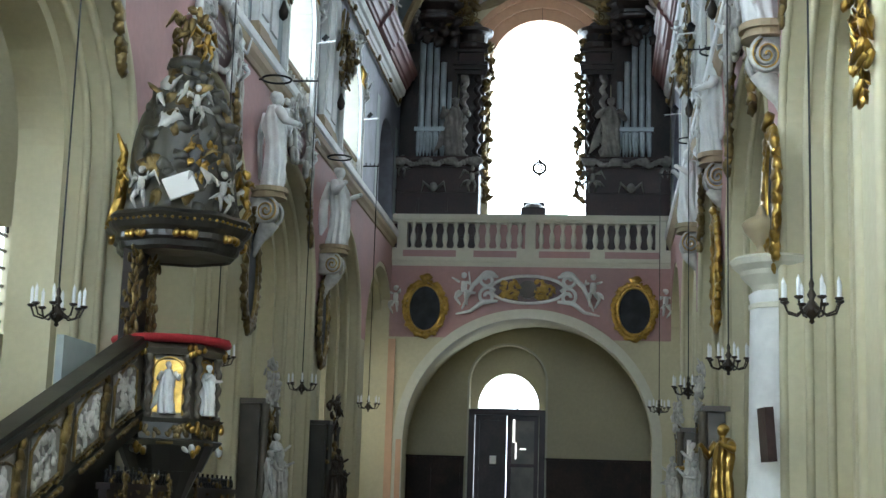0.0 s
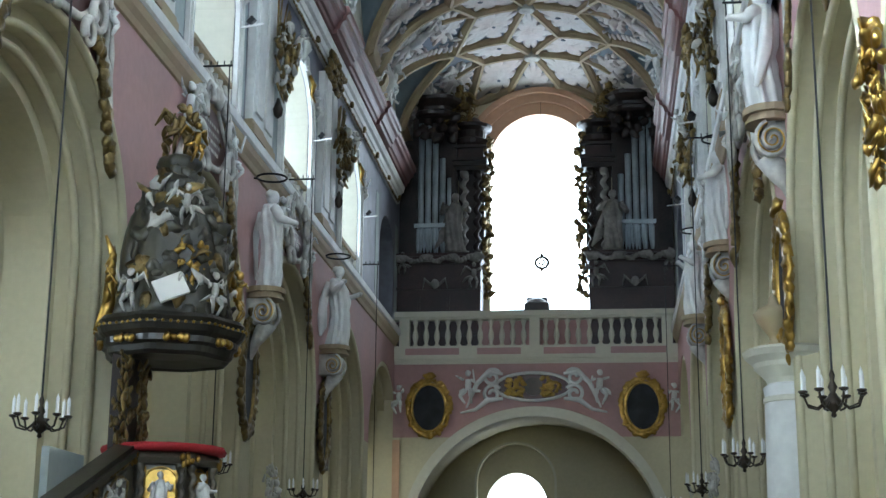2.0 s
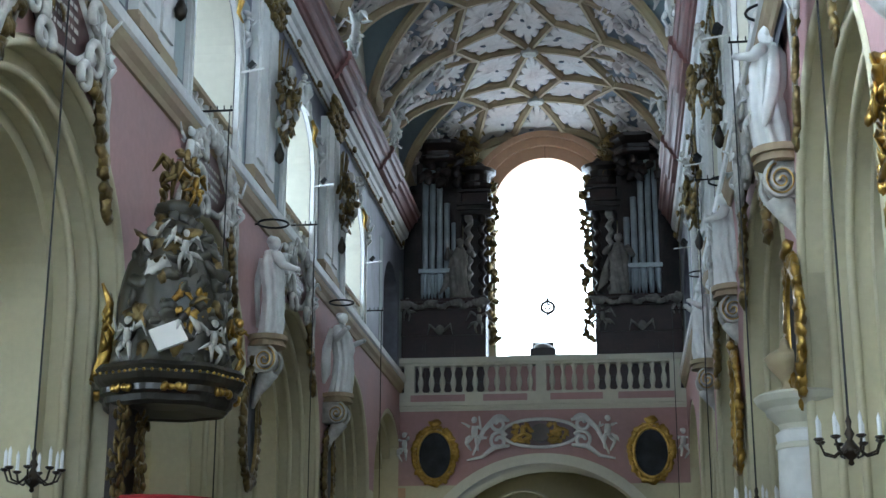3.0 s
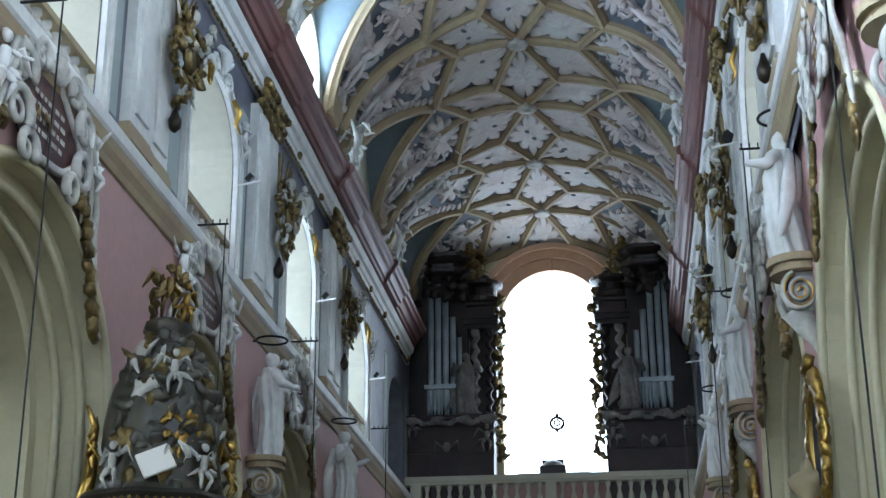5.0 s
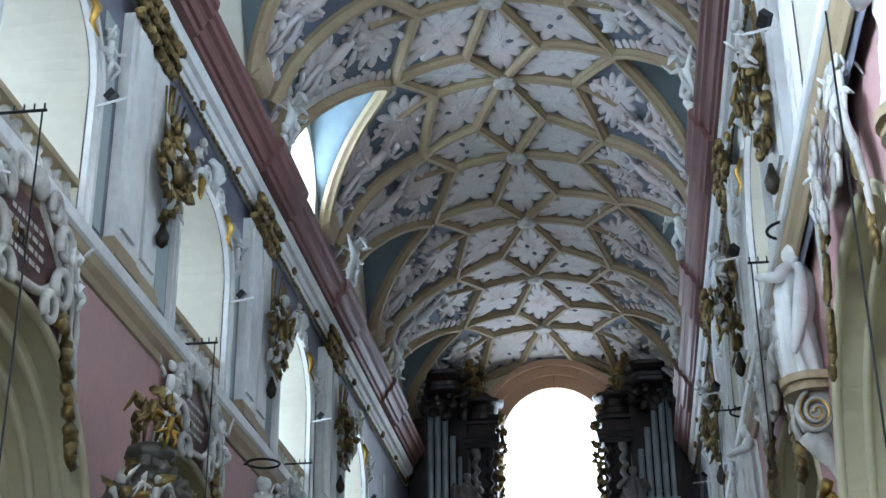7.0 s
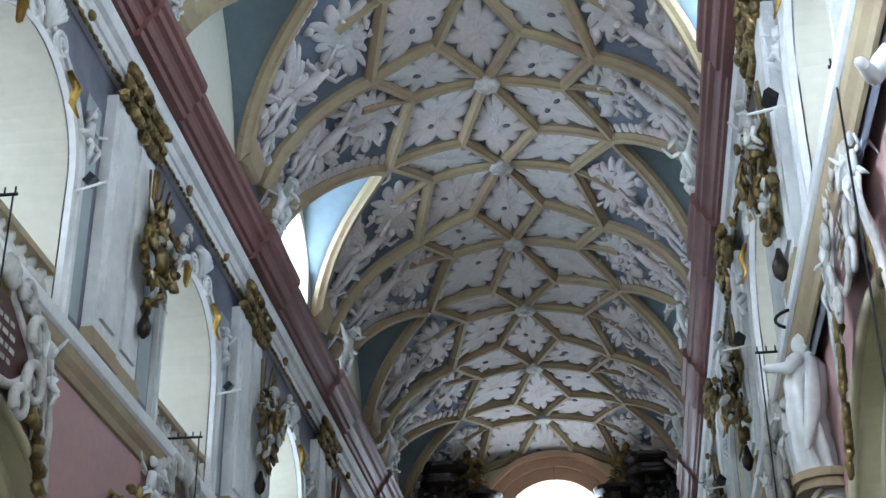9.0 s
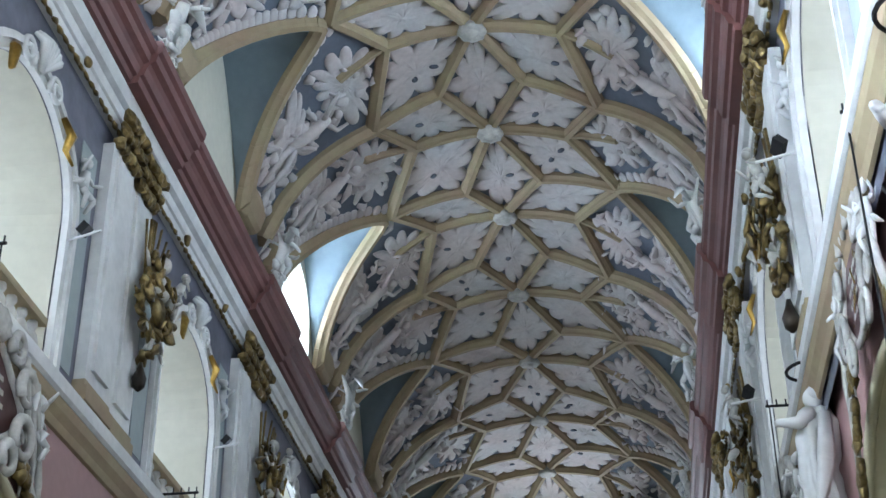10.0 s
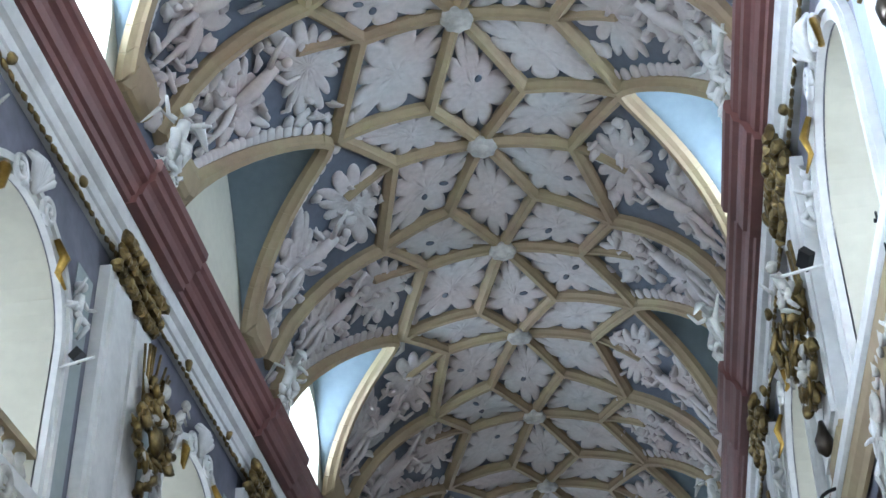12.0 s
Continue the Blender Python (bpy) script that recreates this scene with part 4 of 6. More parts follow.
def window_cherub(side, c, k, seed):
    r = random.Random(seed)
    bm = bmesh.new()
    putto(bm, pose(0, 0, 0, 0, 0, r.uniform(-40, 40)), 0.85, r)
    ob = part("cherub_figure", bm, WHITE, smooth=True)
    ob.matrix_basis = pose(side * (WALL - 0.1), c + k * 1.75, 13.1, 0, 0, facing(side))
    tagged(ob, "white stucco cherub on the shoulder of a window frame", "statue", "window cherubs")


def window_head(side, c, seed):
    r = random.Random(seed)
    t = thing("window_keystone", pose(side * (WALL - 0.02), c, 14.2, 0, 0, facing(side)), "white carved shell and gold ribbon over a gallery window", "ornament", "window keystones")
    bm = bmesh.new()
    for k in range(7):
        a = -0.9 + 0.3 * k + 1.5708
        tube(bm, [(0.1, 0, -0.1), (0.2, 0.3 * math.cos(a), 0.3 * math.sin(a)), (0.1, 0.42 * math.cos(a), 0.42 * math.sin(a))], [0.05, 0.07, 0.03], 6)
    for s in (-1, 1):
        tube(bm, [(0.12, s * (0.45 + p), q - 0.1) for p, q in scroll_points(0.2)], 0.04, 6)
    part("shell", bm, WHITE, t, smooth=True)
    bm = bmesh.new()
    tube(bm, [(0.12, 0.8, -0.25), (0.2, 0.95, -0.45), (0.16, 0.9, -0.7), (0.22, 1.05, -0.85)], [0.05, 0.08, 0.05, 0.02], 6, 0.5)
    tube(bm, [(0.12, -0.8, -0.25), (0.2, -0.95, -0.45), (0.16, -0.9, -0.7), (0.22, -1.05, -0.85)], [0.05, 0.08, 0.05, 0.02], 6, 0.5)
    part("ribbon", bm, GOLD, t, "gilded ribbon", smooth=True)


def floodlight(side, c):
    t = thing("wall_floodlight", pose(side * WALL, c + 1.62, 12.55, 0, 0, facing(side)), "small black floodlight on a white arm beside a window", "lamp", "floodlights")
    bm = bmesh.new()
    tube(bm, [(-0.1, 0, 0), (0.6, -0.25, 0.0)], 0.02, 6)
    part("arm", bm, WHITE, t)
    bm = bmesh.new()
    box(bm, -0.05, 0.05, -0.12, 0.12, -0.08, 0.08, pose(0.32, -0.12, 0.12, 20, 40, 20))
    part("head", bm, IRON, t, "black lamp head")


for side in (-1, 1):
    for i, y in enumerate(PIERS[1:7]):
        springer_angel(side, min(y + (-0.4 if side < 0 else -0.8), FRONT - 0.6), 100 + i + 20 * (side > 0))
    for i, c in enumerate(BAYS[1:6]):
        window_cherub(side, c + HIGH[side], 1, 140 + i + 20 * (side > 0))
        window_head(side, c + HIGH[side], 180 + i + 20 * (side > 0))
        floodlight(side, c + HIGH[side])
    # little gilded beads under the architrave
    bm = bmesh.new()
    r = random.Random(9)
    y = 5.0
    while y < FRONT - 0.3:
        blob(bm, (side * (WALL - 0.12), y, 15.03), (0.035, 0.12, 0.045), (r.uniform(-.3, .3), 0, 0), 0, 0.6)
        if int(y * 10) % 24 < 2:
            blob(bm, (side * (WALL - 0.2), y, 15.1), (0.06, 0.08, 0.09), (0, 0, 0), 1, 0.6)
        y += 0.2
    tagged(part("trim_gilded_beading_" + ("left" if side < 0 else "right"), bm, OLDGOLD, smooth=True), "tarnished gilded beading under the architrave", "moulding", kind="structure")


# ---- chandeliers ----
def chandelier(x, y, z, label):
    t = thing("chandelier", pose(x, y, z), label, "chandelier", "hanging chandeliers")
    bm = bmesh.new()
    lathe(bm, [(0.01, -0.2), (0.03, -0.18), (0.02, -0.15), (0.08, -0.1), (0.1, -0.05), (0.06, 0.0), (0.025, 0.05), (0.05, 0.1), (0.02, 0.16), (0.03, 0.22), (0.01, 0.28)], 14)
    part("body", bm, BRONZE, t, smooth=True)
    bm = bmesh.new()
    tube(bm, [(0, 0, 0.27), (0.0, 0, 7.0)], 0.012, 5)
    part("cable", bm, IRON, t, "thin black cable")
    bm = bmesh.new()
    tube(bm, [(0.05, 0, 7.0), (-0.75, 0, 7.0)], 0.02, 6)
    for q in range(4):
        tube(bm, [(0.02 - 0.12 * q, 0, 7.0), (0.02 - 0.12 * q, 0, 7.09)], 0.012, 5)
    part("bracket", bm, IRON, t, "iron wall bracket")
    for k in range(8):
        a = k / 8 * 6.2832 + 0.2
        c, s = math.cos(a), math.sin(a)
        bm = bmesh.new()
        tube(bm, [(0.06 * c, 0.06 * s, -0.03), (0.16 * c, 0.16 * s, -0.11), (0.26 * c, 0.26 * s, -0.08), (0.3 * c, 0.3 * s, 0.02)], 0.012, 6)
        lathe(bm, [(0.02, 0.0), (0.05, 0.02), (0.045, 0.035), (0.02, 0.04)], 10, pose(0.3 * c, 0.3 * s, 0.02))
        arm = part("arm", bm, BRONZE, t)
        bm = bmesh.new()
        lathe(bm, [(0.02, 0.0), (0.02, 0.17), (0.008, 0.2), (0.002, 0.22)], 8, pose(0.3 * c, 0.3 * s, 0.055))
        part("candle", bm, CANDLE, arm, "white electric candle")
    return t


first = chandelier(-3.95, 14.3, 3.66, "bronze chandelier with eight white candles on a long cable")
for x, y, z in ((4.5, 13.2, 3.7), (4.25, 20.0, 3.78), (4.1, 27.2, 3.95), (4.1, 41.0, 4.5), (-4.15, 22.2, 3.88), (-4.2, 29.8, 4.06), (-4.2, 39.3, 4.3)):
    copy_thing(first, pose(x, y, z, 0, 0, 0 if x < 0 else 180))


# ---- west front with organ gallery ----
pmw = plane_map("y", FRONT, 0.0, -1)
bm = bmesh.new()
arch_wall(bm, pmw, arch_line(4.1, 3.65, 36, 4.1, foot=0), -WALL - 1.4, WALL + 1.4, 0, 9.55, -0.9, 0)
wall_west = tagged(part("wall_west_front", bm, CREAM), "cream wall with a wide round arch under the organ gallery", "wall", kind="structure")
bm = bmesh.new()
band(bm, pmw, arch_line(4.1, 3.65, 36, 4.1, foot=0), arch_line(4.42, 3.65, 36, 4.42, foot=0), 0.0, 0.1)
band(bm, pmw, arch_line(4.1, 3.65, 36, 4.1, foot=0), arch_line(4.24, 3.65, 36, 4.24, foot=0), 0.1, 0.16)
part("arch_moulding", bm, PALE, wall_west, "pale moulded archivolt")
# warm light bounced onto the left side, painted as thin peach strips
for u0, u1 in ((-4.7, -4.46), (-4.32, -4.14)):
    bm = bmesh.new()
    a, b = pmw(u0, 0, 0.0), pmw(u1, 7.0 if u0 < -4.5 else 3.65, 0.06 if u0 < -4.5 else 0.18)
    box(bm, a.x, b.x, min(a.y, b.y), max(a.y, b.y), a.z, b.z)
    part("bounce_strip", bm, PEACH, wall_west, "peach strip painted for warm bounced light beside the arch")
bm = bmesh.new()
arch_wall(bm, pmw, [(u, z) for u, z in arch_line(4.44, 3.65, 48, 4.44) if z > 7.08], -WALL, WALL, 7.08, 9.5, -0.2, 0.02)
part("pink_field", bm, PINK, wall_west, "dusty pink painted field")

bm = bmesh.new()
for z0, z1, d in ((9.5, 9.58, 0.05), (9.58, 9.66, 0.12), (9.66, 9.74, 0.2), (9.74, 10.1, 0.16)):
    a, b = pmw(-WALL, z0, -0.6), pmw(WALL, z1, d)
    box(bm, a.x, b.x, min(a.y, b.y), max(a.y, b.y), z0, z1)
bal = tagged(part("gallery_parapet", bm, PALE), "pale stone organ gallery parapet with turned balusters", "balustrade", kind="structure")
for u0, u1 in ((-4.3, -2.5), (-1.9, -0.45), (0.3, 2.0), (2.5, 4.3)):
    bm = bmesh.new()
    a, b = pmw(u0, 9.8, 0.1), pmw(u1, 10.02, 0.17)
    box(bm, a.x, b.x, min(a.y, b.y), max(a.y, b.y), 9.8, 10.02)
    part("panel", bm, PINK, bal, "sunk pink panel")
bm = bmesh.new()
for z0, z1, d in ((11.0, 11.08, 0.12), (11.08, 11.2, 0.2), (11.2, 11.27, 0.16)):
    a, b = pmw(-WALL, z0, -0.25), pmw(WALL, z1, d)
    box(bm, a.x, b.x, min(a.y, b.y), max(a.y, b.y), z0, z1)
part("handrail", bm, PALE, bal)
prof = [(0.09, 10.1), (0.09, 10.16), (0.05, 10.2), (0.075, 10.3), (0.1, 10.42), (0.09, 10.55), (0.045, 10.72), (0.06, 10.82), (0.085, 10.9), (0.09, 11.0)]
made = None
for k in range(25):
    u = -4.35 + 8.7 * k / 24
    if k in (0, 12, 24):
        bm = bmesh.new()
        box(bm, u - 0.17, u + 0.17, FRONT - 0.12, FRONT + 0.2, 10.1, 11.0)
        part("pedestal", bm, PALE, bal)
        continue
    if made is None:
        bm = bmesh.new()
        lathe(bm, prof, 14, pose(0, FRONT + 0.02, 0))
        made = part("baluster", bm, PALE, bal, smooth=True)
        made.location.x = u
    else:
        o = new("baluster", made.data)
        o.parent, o.location = bal, (u, 0, 0)
bm = bmesh.new()
box(bm, -WALL, WALL, FRONT + 0.28, FRONT + 0.34, 10.1, 11.0)
part("parapet_back", bm, PINK, bal, "pink boarding behind the balusters")
bm = bmesh.new()
box(bm, -WALL - 1.4, WALL + 1.4, FRONT + 0.2, BACK, 9.6, 9.9)
tagged(part("gallery_floor", bm, PALE), "organ gallery floor", "floor", kind="structure")

# space under the gallery
bm = bmesh.new()
for k in range(18):
    a0, a1 = math.pi * k / 18, math.pi * (k + 1) / 18
    p = [(-4.75 * math.cos(a), 3.6 + 4.6 * math.sin(a)) for a in (a0, a1)]
    bm.faces.new([bm.verts.new(v) for v in ((p[0][0], FRONT + 0.85, p[0][1]), (p[1][0], FRONT + 0.85, p[1][1]), (p[1][0], BACK, p[1][1]), (p[0][0], BACK, p[0][1]))])
tagged(part("ceiling_porch", bm, CREAM, smooth=True), "cream barrel vault under the gallery", "ceiling", kind="structure")
for s in (-1, 1):
    bm = bmesh.new()
    box(bm, *sorted((s * 4.75, s * 5.0)), FRONT + 0.85, BACK, 0, 9.6)
    tagged(part("wall_porch_" + ("left" if s < 0 else "right"), bm, CREAM), "cream porch side wall", "wall", kind="structure")
pmb = plane_map("y", BACK, -1.02, -1)
bm = bmesh.new()
arch_wall(bm, pmb, arch_line(1.42, 6.1, 24, 1.42, foot=0), -4.0, 6.1, 0, 9.6, -0.5, 0)
arch_wall(bm, pmb, arch_line(1.15, 5.2, 24, 1.3, foot=0), -4.0, 6.1, 0, 9.6, -0.9, -0.502)
wb = tagged(part("wall_porch_back", bm, CREAM), "cream back wall with an arched door recess", "wall", kind="structure")
bm = bmesh.new()
band(bm, pmb, arch_line(1.42, 6.1, 24, 1.42, foot=0), arch_line(1.5, 6.1, 24, 1.5, foot=0), 0, 0.03)
part("recess_trim", bm, PALE, wb)
bm = bmesh.new()
slab(bm, arch_line(1.2, 5.2, 24, 1.32, foot=0.0), pmb, -1.0, -0.95)
tagged(part("window_fanlight", bm, DAYDOOR), "overexposed fanlight over the church door", "window", kind="structure")
bm = bmesh.new()
for u in (-0.38, 0.33):
    a, b = pmb(u - 0.02, 5.1, -0.94), pmb(u + 0.02, 6.5, -0.88)
    box(bm, a.x, b.x, min(a.y, b.y), max(a.y, b.y), a.z, b.z)
a, b = pmb(-1.15, 5.1, -0.94), pmb(1.15, 5.2, -0.86)
box(bm, a.x, b.x, min(a.y, b.y), max(a.y, b.y), a.z, b.z)
part("fanlight_bar", bm, IRON, wb, "dark fanlight bars")

door = thing("door_west", pose(-1.02, BACK - 0.02, 0), "dark brown double church door with glazed panels", "door", kind="structure")
bm = bmesh.new()
for u0, u1, z0, z1 in ((-1.42, -1.2, 0, 5.1), (1.2, 1.42, 0, 5.1), (-1.2, 1.2, 4.9, 5.1)):
    box(bm, u0, u1, -0.15, 0.25, z0, z1)
part("door_frame", bm, MAHOGANY, door)
for s in (-1, 1):
    bm = bmesh.new()
    ucol = (0.0, 0.18, 1.02, 1.19) if s > 0 else (-1.19, -1.02, -0.18, 0.0)
    box(bm, ucol[0] + 0.01, ucol[1], 0.0, 0.1, 0, 4.9)
    box(bm, ucol[2], ucol[3] - 0.01, 0.0, 0.1, 0, 4.9)
    for z0, z1 in ((0, 1.5), (3.0, 3.12), (4.7, 4.9)):
        box(bm, ucol[1], ucol[2], 0.003, 0.097, z0, z1)
    leaf = part("door_leaf", bm, MAHOGANY, door)
    bm = bmesh.new()
    box(bm, ucol[1], ucol[2], 0.04, 0.06, 1.5, 4.7)
    # the right panel's paler grey stands in for reflections in glass
    part("door_panel", bm, MAHOGANY if s < 0 else GREYMARBLE, leaf, "dark panel" if s < 0 else "glazed panel, its pale reflections put in as plain grey")
# bright reflection on the right leaf, made as thin glowing bars
bm = bmesh.new()
box(bm, 0.22, 0.3, 0.0, 0.03, 3.9, 4.75), box(bm, 0.32, 0.37, 0.0, 0.03, 3.3, 3.9), box(bm, 0.5, 0.72, 0.0, 0.025, 3.64, 3.69)
part("door_glint", bm, DOORGLINT, door, "glowing bars standing for a bright reflection on the door")
bm = bmesh.new()
box(bm, -0.62, -0.38, -0.03, -0.01, 3.1, 3.4)
part("notice", bm, PAPER, door, "white paper notice")
for u0, u1 in ((-4.6, -2.5), (0.5, 4.6)):
    bm = bmesh.new()
    box(bm, u0, u1, BACK - 1.2, BACK - 1.05, 0, 3.25)
    pnl = tagged(part("wall_panelling", bm, PEW), "dark oak panelled back of the west pews", "panelling", "west panelling")
    n = int((u1 - u0) / 0.7)
    for k in range(n):
        a = u0 + (u1 - u0) * (k + 0.12) / n
        b = u0 + (u1 - u0) * (k + 0.88) / n
        bm = bmesh.new()
        box(bm, a, b, BACK - 1.24, BACK - 1.202, 0.5, 3.05)
        part("panel", bm, PEW, pnl)
    bm = bmesh.new()
    box(bm, u0 - 0.03, u1 + 0.03, BACK - 1.28, BACK - 1.0, 3.25, 3.32)
    part("capping", bm, PEW, pnl)
for k, y in enumerate((FRONT + 0.9, FRONT - 0.6, FRONT - 2.2)):
    for u0, u1 in ((-4.2, -1.3), (0.6, 4.2)):
        pw = thing("church_pew", pose((u0 + u1) / 2, y, 0), "dark oak church pew", "pew", "nave pews")
        w = (u1 - u0) / 2
        zt = 1.2
        bm = bmesh.new()
        box(bm, -w, w, 0.0, 0.06, 0.3, zt)
        box(bm, -w - 0.02, w + 0.02, -0.04, 0.1, zt, zt + 0.05)
        part("backrest", bm, PEW, pw)
        bm = bmesh.new()
        box(bm, -w, w, -0.45, 0.0, 0.42, 0.47)
        part("seat", bm, PEW, pw)
        for e in (-w - 0.05, w):
            bm = bmesh.new()
            box(bm, e, e + 0.05, -0.5, 0.1, 0, zt + 0.02)
            part("end_panel", bm, PEW, pw)

# organ window
pmo = plane_map("y", 48.0, 0.16, -1)
bm = bmesh.new()
arch_wall(bm, pmo, arch_line(1.78, 16.92, 30, 1.78, foot=11.3), -WALL - 1.4, WALL + 1.4, 9.9, 21.6, -0.6, 0, sill=11.3)
ww = tagged(part("wall_west_organ", bm, CREAM), "cream plastered west wall round the great organ window", "wall", kind="structure")
bm = bmesh.new()
band(bm, pmo, arch_line(1.78, 16.92, 30, 1.78), arch_line(2.2, 16.92, 30, 2.2), 0, 0.18)
band(bm, pmo, arch_line(2.2, 16.92, 30, 2.2), arch_line(2.65, 16.92, 30, 2.65), 0, 0.35)
band(bm, pmo, arch_line(2.5, 16.92, 30, 2.5), arch_line(2.7, 16.92, 30, 2.7), 0.35, 0.5)
part("window_arch", bm, PEACH, ww, "stepped peach arch over the window", smooth=False)
bm = bmesh.new()
slab(bm, arch_line(1.85, 16.92, 30, 1.85, foot=11.2), pmo, -0.68, -0.62)
tagged(part("window_organ", bm, DAYWEST), "overexposed great west window", "window", kind="structure")
bm = bmesh.new()
for u in (-0.65, 0.65):
    tube(bm, [pmo(u, 18.75, -0.5), pmo(u, 19.0, -0.5)], 0.03, 6)
part("glazing_bar", bm, IRON, ww)


def organ_case(s):
    """One half of the organ: base, pipe tower, low inner tower, statue and twisted columns."""
    t = thing("organ_case", pose(s * 3.25, FRONT + 0.6, 9.9), "dark walnut baroque organ case with tin pipes and white figures", "organ", "organ halves")
    f = -1
    k = s
    bm = bmesh.new()
    box(bm, -1.42, 1.42, -0.35, 0.9, 0, 3.1)
    part("base", bm, MAHOGANY, t)
    for z0, z1, d in ((3.1, 3.2, 0.1), (3.2, 3.32, 0.2), (3.32, 3.42, 0.28), (0, 0.3, 0.08), (2.2, 2.3, 0.06)):
        bm = bmesh.new()
        box(bm, -1.42 - d * 0.5, 1.42 + d * 0.2, -0.35 - d, 0.9, z0, z1)
        part("moulding", bm, MAHOGANY, t)
    for u in (-1.0, 0.0, 1.0):
        bm = bmesh.new()
        box(bm, u - 0.38, u + 0.38, -0.39, -0.352, 0.6, 2.0)
        box(bm, u - 0.3, u + 0.3, -0.41, -0.392, 0.7, 1.9)
        part("panel", bm, MAHOGANY, t)
    # dark side wing between the pipes and the nave wall
    bm = bmesh.new()
    w0, w1 = (0.95, 1.44) if k > 0 else (-1.44, -0.95)
    box(bm, w0, w1, 0.1, 0.9, 3.42, 7.4)
    part("side_wing", bm, WOOD, t)
    bm = bmesh.new()
    box(bm, w0 - 0.04, w1 + 0.04, -0.05, 0.9, 7.4, 7.62)
    part("wing_cornice", bm, WOOD, t)
    bm = bmesh.new()
    out = (-0.5, 0.85) if k > 0 else (-0.85, 0.5)
    box(bm, out[0], out[1], 0.1, 0.9, 3.42, 8.7)
    for e in out:
        box(bm, e - 0.09, e + 0.09, -0.4, 0.12, 3.42, 8.35)
    part("tower", bm, WOOD, t)
    bm = bmesh.new()
    m = pose((out[0] + out[1]) / 2, 0, 0)
    pr = [(0.76, 8.3), (0.84, 8.36), (0.86, 8.46), (0.78, 8.52), (0.8, 8.64), (0.94, 8.74), (1.04, 8.84), (1.06, 8.96), (0.9, 9.02), (0.6, 9.1), (0.4, 9.35), (0.48, 9.5), (0.34, 9.7), (0.1, 9.8)]
    lathe(bm, pr, 28, m, lambda a, i: 1 + 0.05 * math.cos(6 * a))
    part("cornice", bm, WOOD, t, "swelling dark crown")
    bm = bmesh.new()
    r = random.Random(31 + k)
    for j in range(14):
        blob(bm, (out[0] + r.uniform(0, 1.4), -0.45 + r.uniform(-.1, .1), 7.9 + r.uniform(-0.4, 0.4)), (0.16, 0.08, 0.2), (0, r.uniform(-1, 1), 0), 1, 0.8)
    part("carved_veil", bm, WOOD, t, "dark carved veil over the pipes", smooth=True)
    heights = (4.2, 4.2, 3.6, 2.9, 2.2) if k < 0 else (2.2, 2.9, 3.6, 4.2, 4.2)
    for j, h in enumerate(heights):
        bm = bmesh.new()
        u = out[0] + 0.2 + 1.0 * j / 4
        lathe(bm, [(0.03, 3.5), (0.105, 3.95), (0.105, 3.95 + h), (0.09, 3.95 + h)], 14, pose(u, -0.2 - 0.12 * math.sin(math.pi * (j + 0.5) / 5), 0))
        part("pipe", bm, TIN, t, "tall tin pipe", smooth=True)
    for j in range(6):
        bm = bmesh.new()
        u = out[0] + 0.12 + 1.12 * j / 5
        lathe(bm, [(0.02, 3.45), (0.05, 3.7), (0.05, 4.3), (0.04, 4.32)], 10, pose(u, -0.4, 0))
        part("pipe", bm, TIN, t, "short tin pipe", smooth=True)
    bm = bmesh.new()
    box(bm, out[0], out[1], -0.47, -0.36, 4.36, 4.5)
    part("pipe_rail", bm, TIN, t, "grey rail across the pipes")
    # inner low tower towards the window
    inn = (-1.6, -0.52) if k > 0 else (0.52, 1.6)
    bm = bmesh.new()
    box(bm, inn[0] + 0.1, inn[1] - 0.1, 0.15, 0.9, 3.42, 6.4)
    part("inner_tower", bm, WOOD, t)
    for z0, z1, d in ((6.4, 6.55, 0.05), (6.55, 6.7, 0.15), (6.7, 6.8, 0.25), (7.2, 7.3, 0.12)):
        bm = bmesh.new()
        box(bm, inn[0] - d * 0.3, inn[1] + d * 0.2, -0.35 - d, 0.9, z0, z1)
        part("moulding", bm, WOOD, t)
    bm = bmesh.new()
    box(bm, inn[0] + 0.1, inn[1] - 0.1, -0.3, 0.9, 6.8, 7.2)
    part("frieze_block", bm, MAHOGANY, t)
    bm = bmesh.new()
    lathe(bm, [(0.56, 7.3), (0.64, 7.4), (0.68, 7.55), (0.5, 7.65), (0.52, 7.9), (0.7, 8.0), (0.72, 8.12), (0.44, 8.2), (0.26, 8.4), (0.1, 8.5)], 20, pose((inn[0] + inn[1]) / 2, 0.2, 0))
    part("tower_crown", bm, WOOD, t)
    for j, u in enumerate((0.85, 1.3) if k < 0 else (-0.85, -1.3)):
        bm = bmesh.new()
        pr = [(0.13, 3.42), (0.13, 3.55)] + [(0.105, 3.55 + 2.6 * i / 60) for i in range(61)] + [(0.14, 6.2), (0.15, 6.4)]
        rings = lathe(bm, pr, 14, None)
        for i, ring in enumerate(rings):
            a = i * 0.62
            for v in ring:
                v.co += Vector((u + 0.055 * math.cos(a), -0.25 + 0.055 * math.sin(a), 0))
        part("twisted_column", bm, DUSTY if j == 0 else WOOD, t, "twisted column", smooth=True)
    r = random.Random(61 + k)
    bm = bmesh.new()
    edge = inn[0] if k > 0 else inn[1]
    for j in range(46):
        z = 2.0 + 5.6 * j / 45
        blob(bm, (edge + k * -0.05 + r.uniform(-0.14, 0.14), -0.1 + r.uniform(-.15, .15), z), (r.uniform(0.06, 0.16), 0.09, r.uniform(0.08, 0.18)), (r.uniform(-1, 1), r.uniform(-1, 1), 0), 1, 0.9)
    part("carved_wing", bm, OLDGOLD, t, "dark gilded leaf carving along the window", smooth=True)
    bm = bmesh.new()
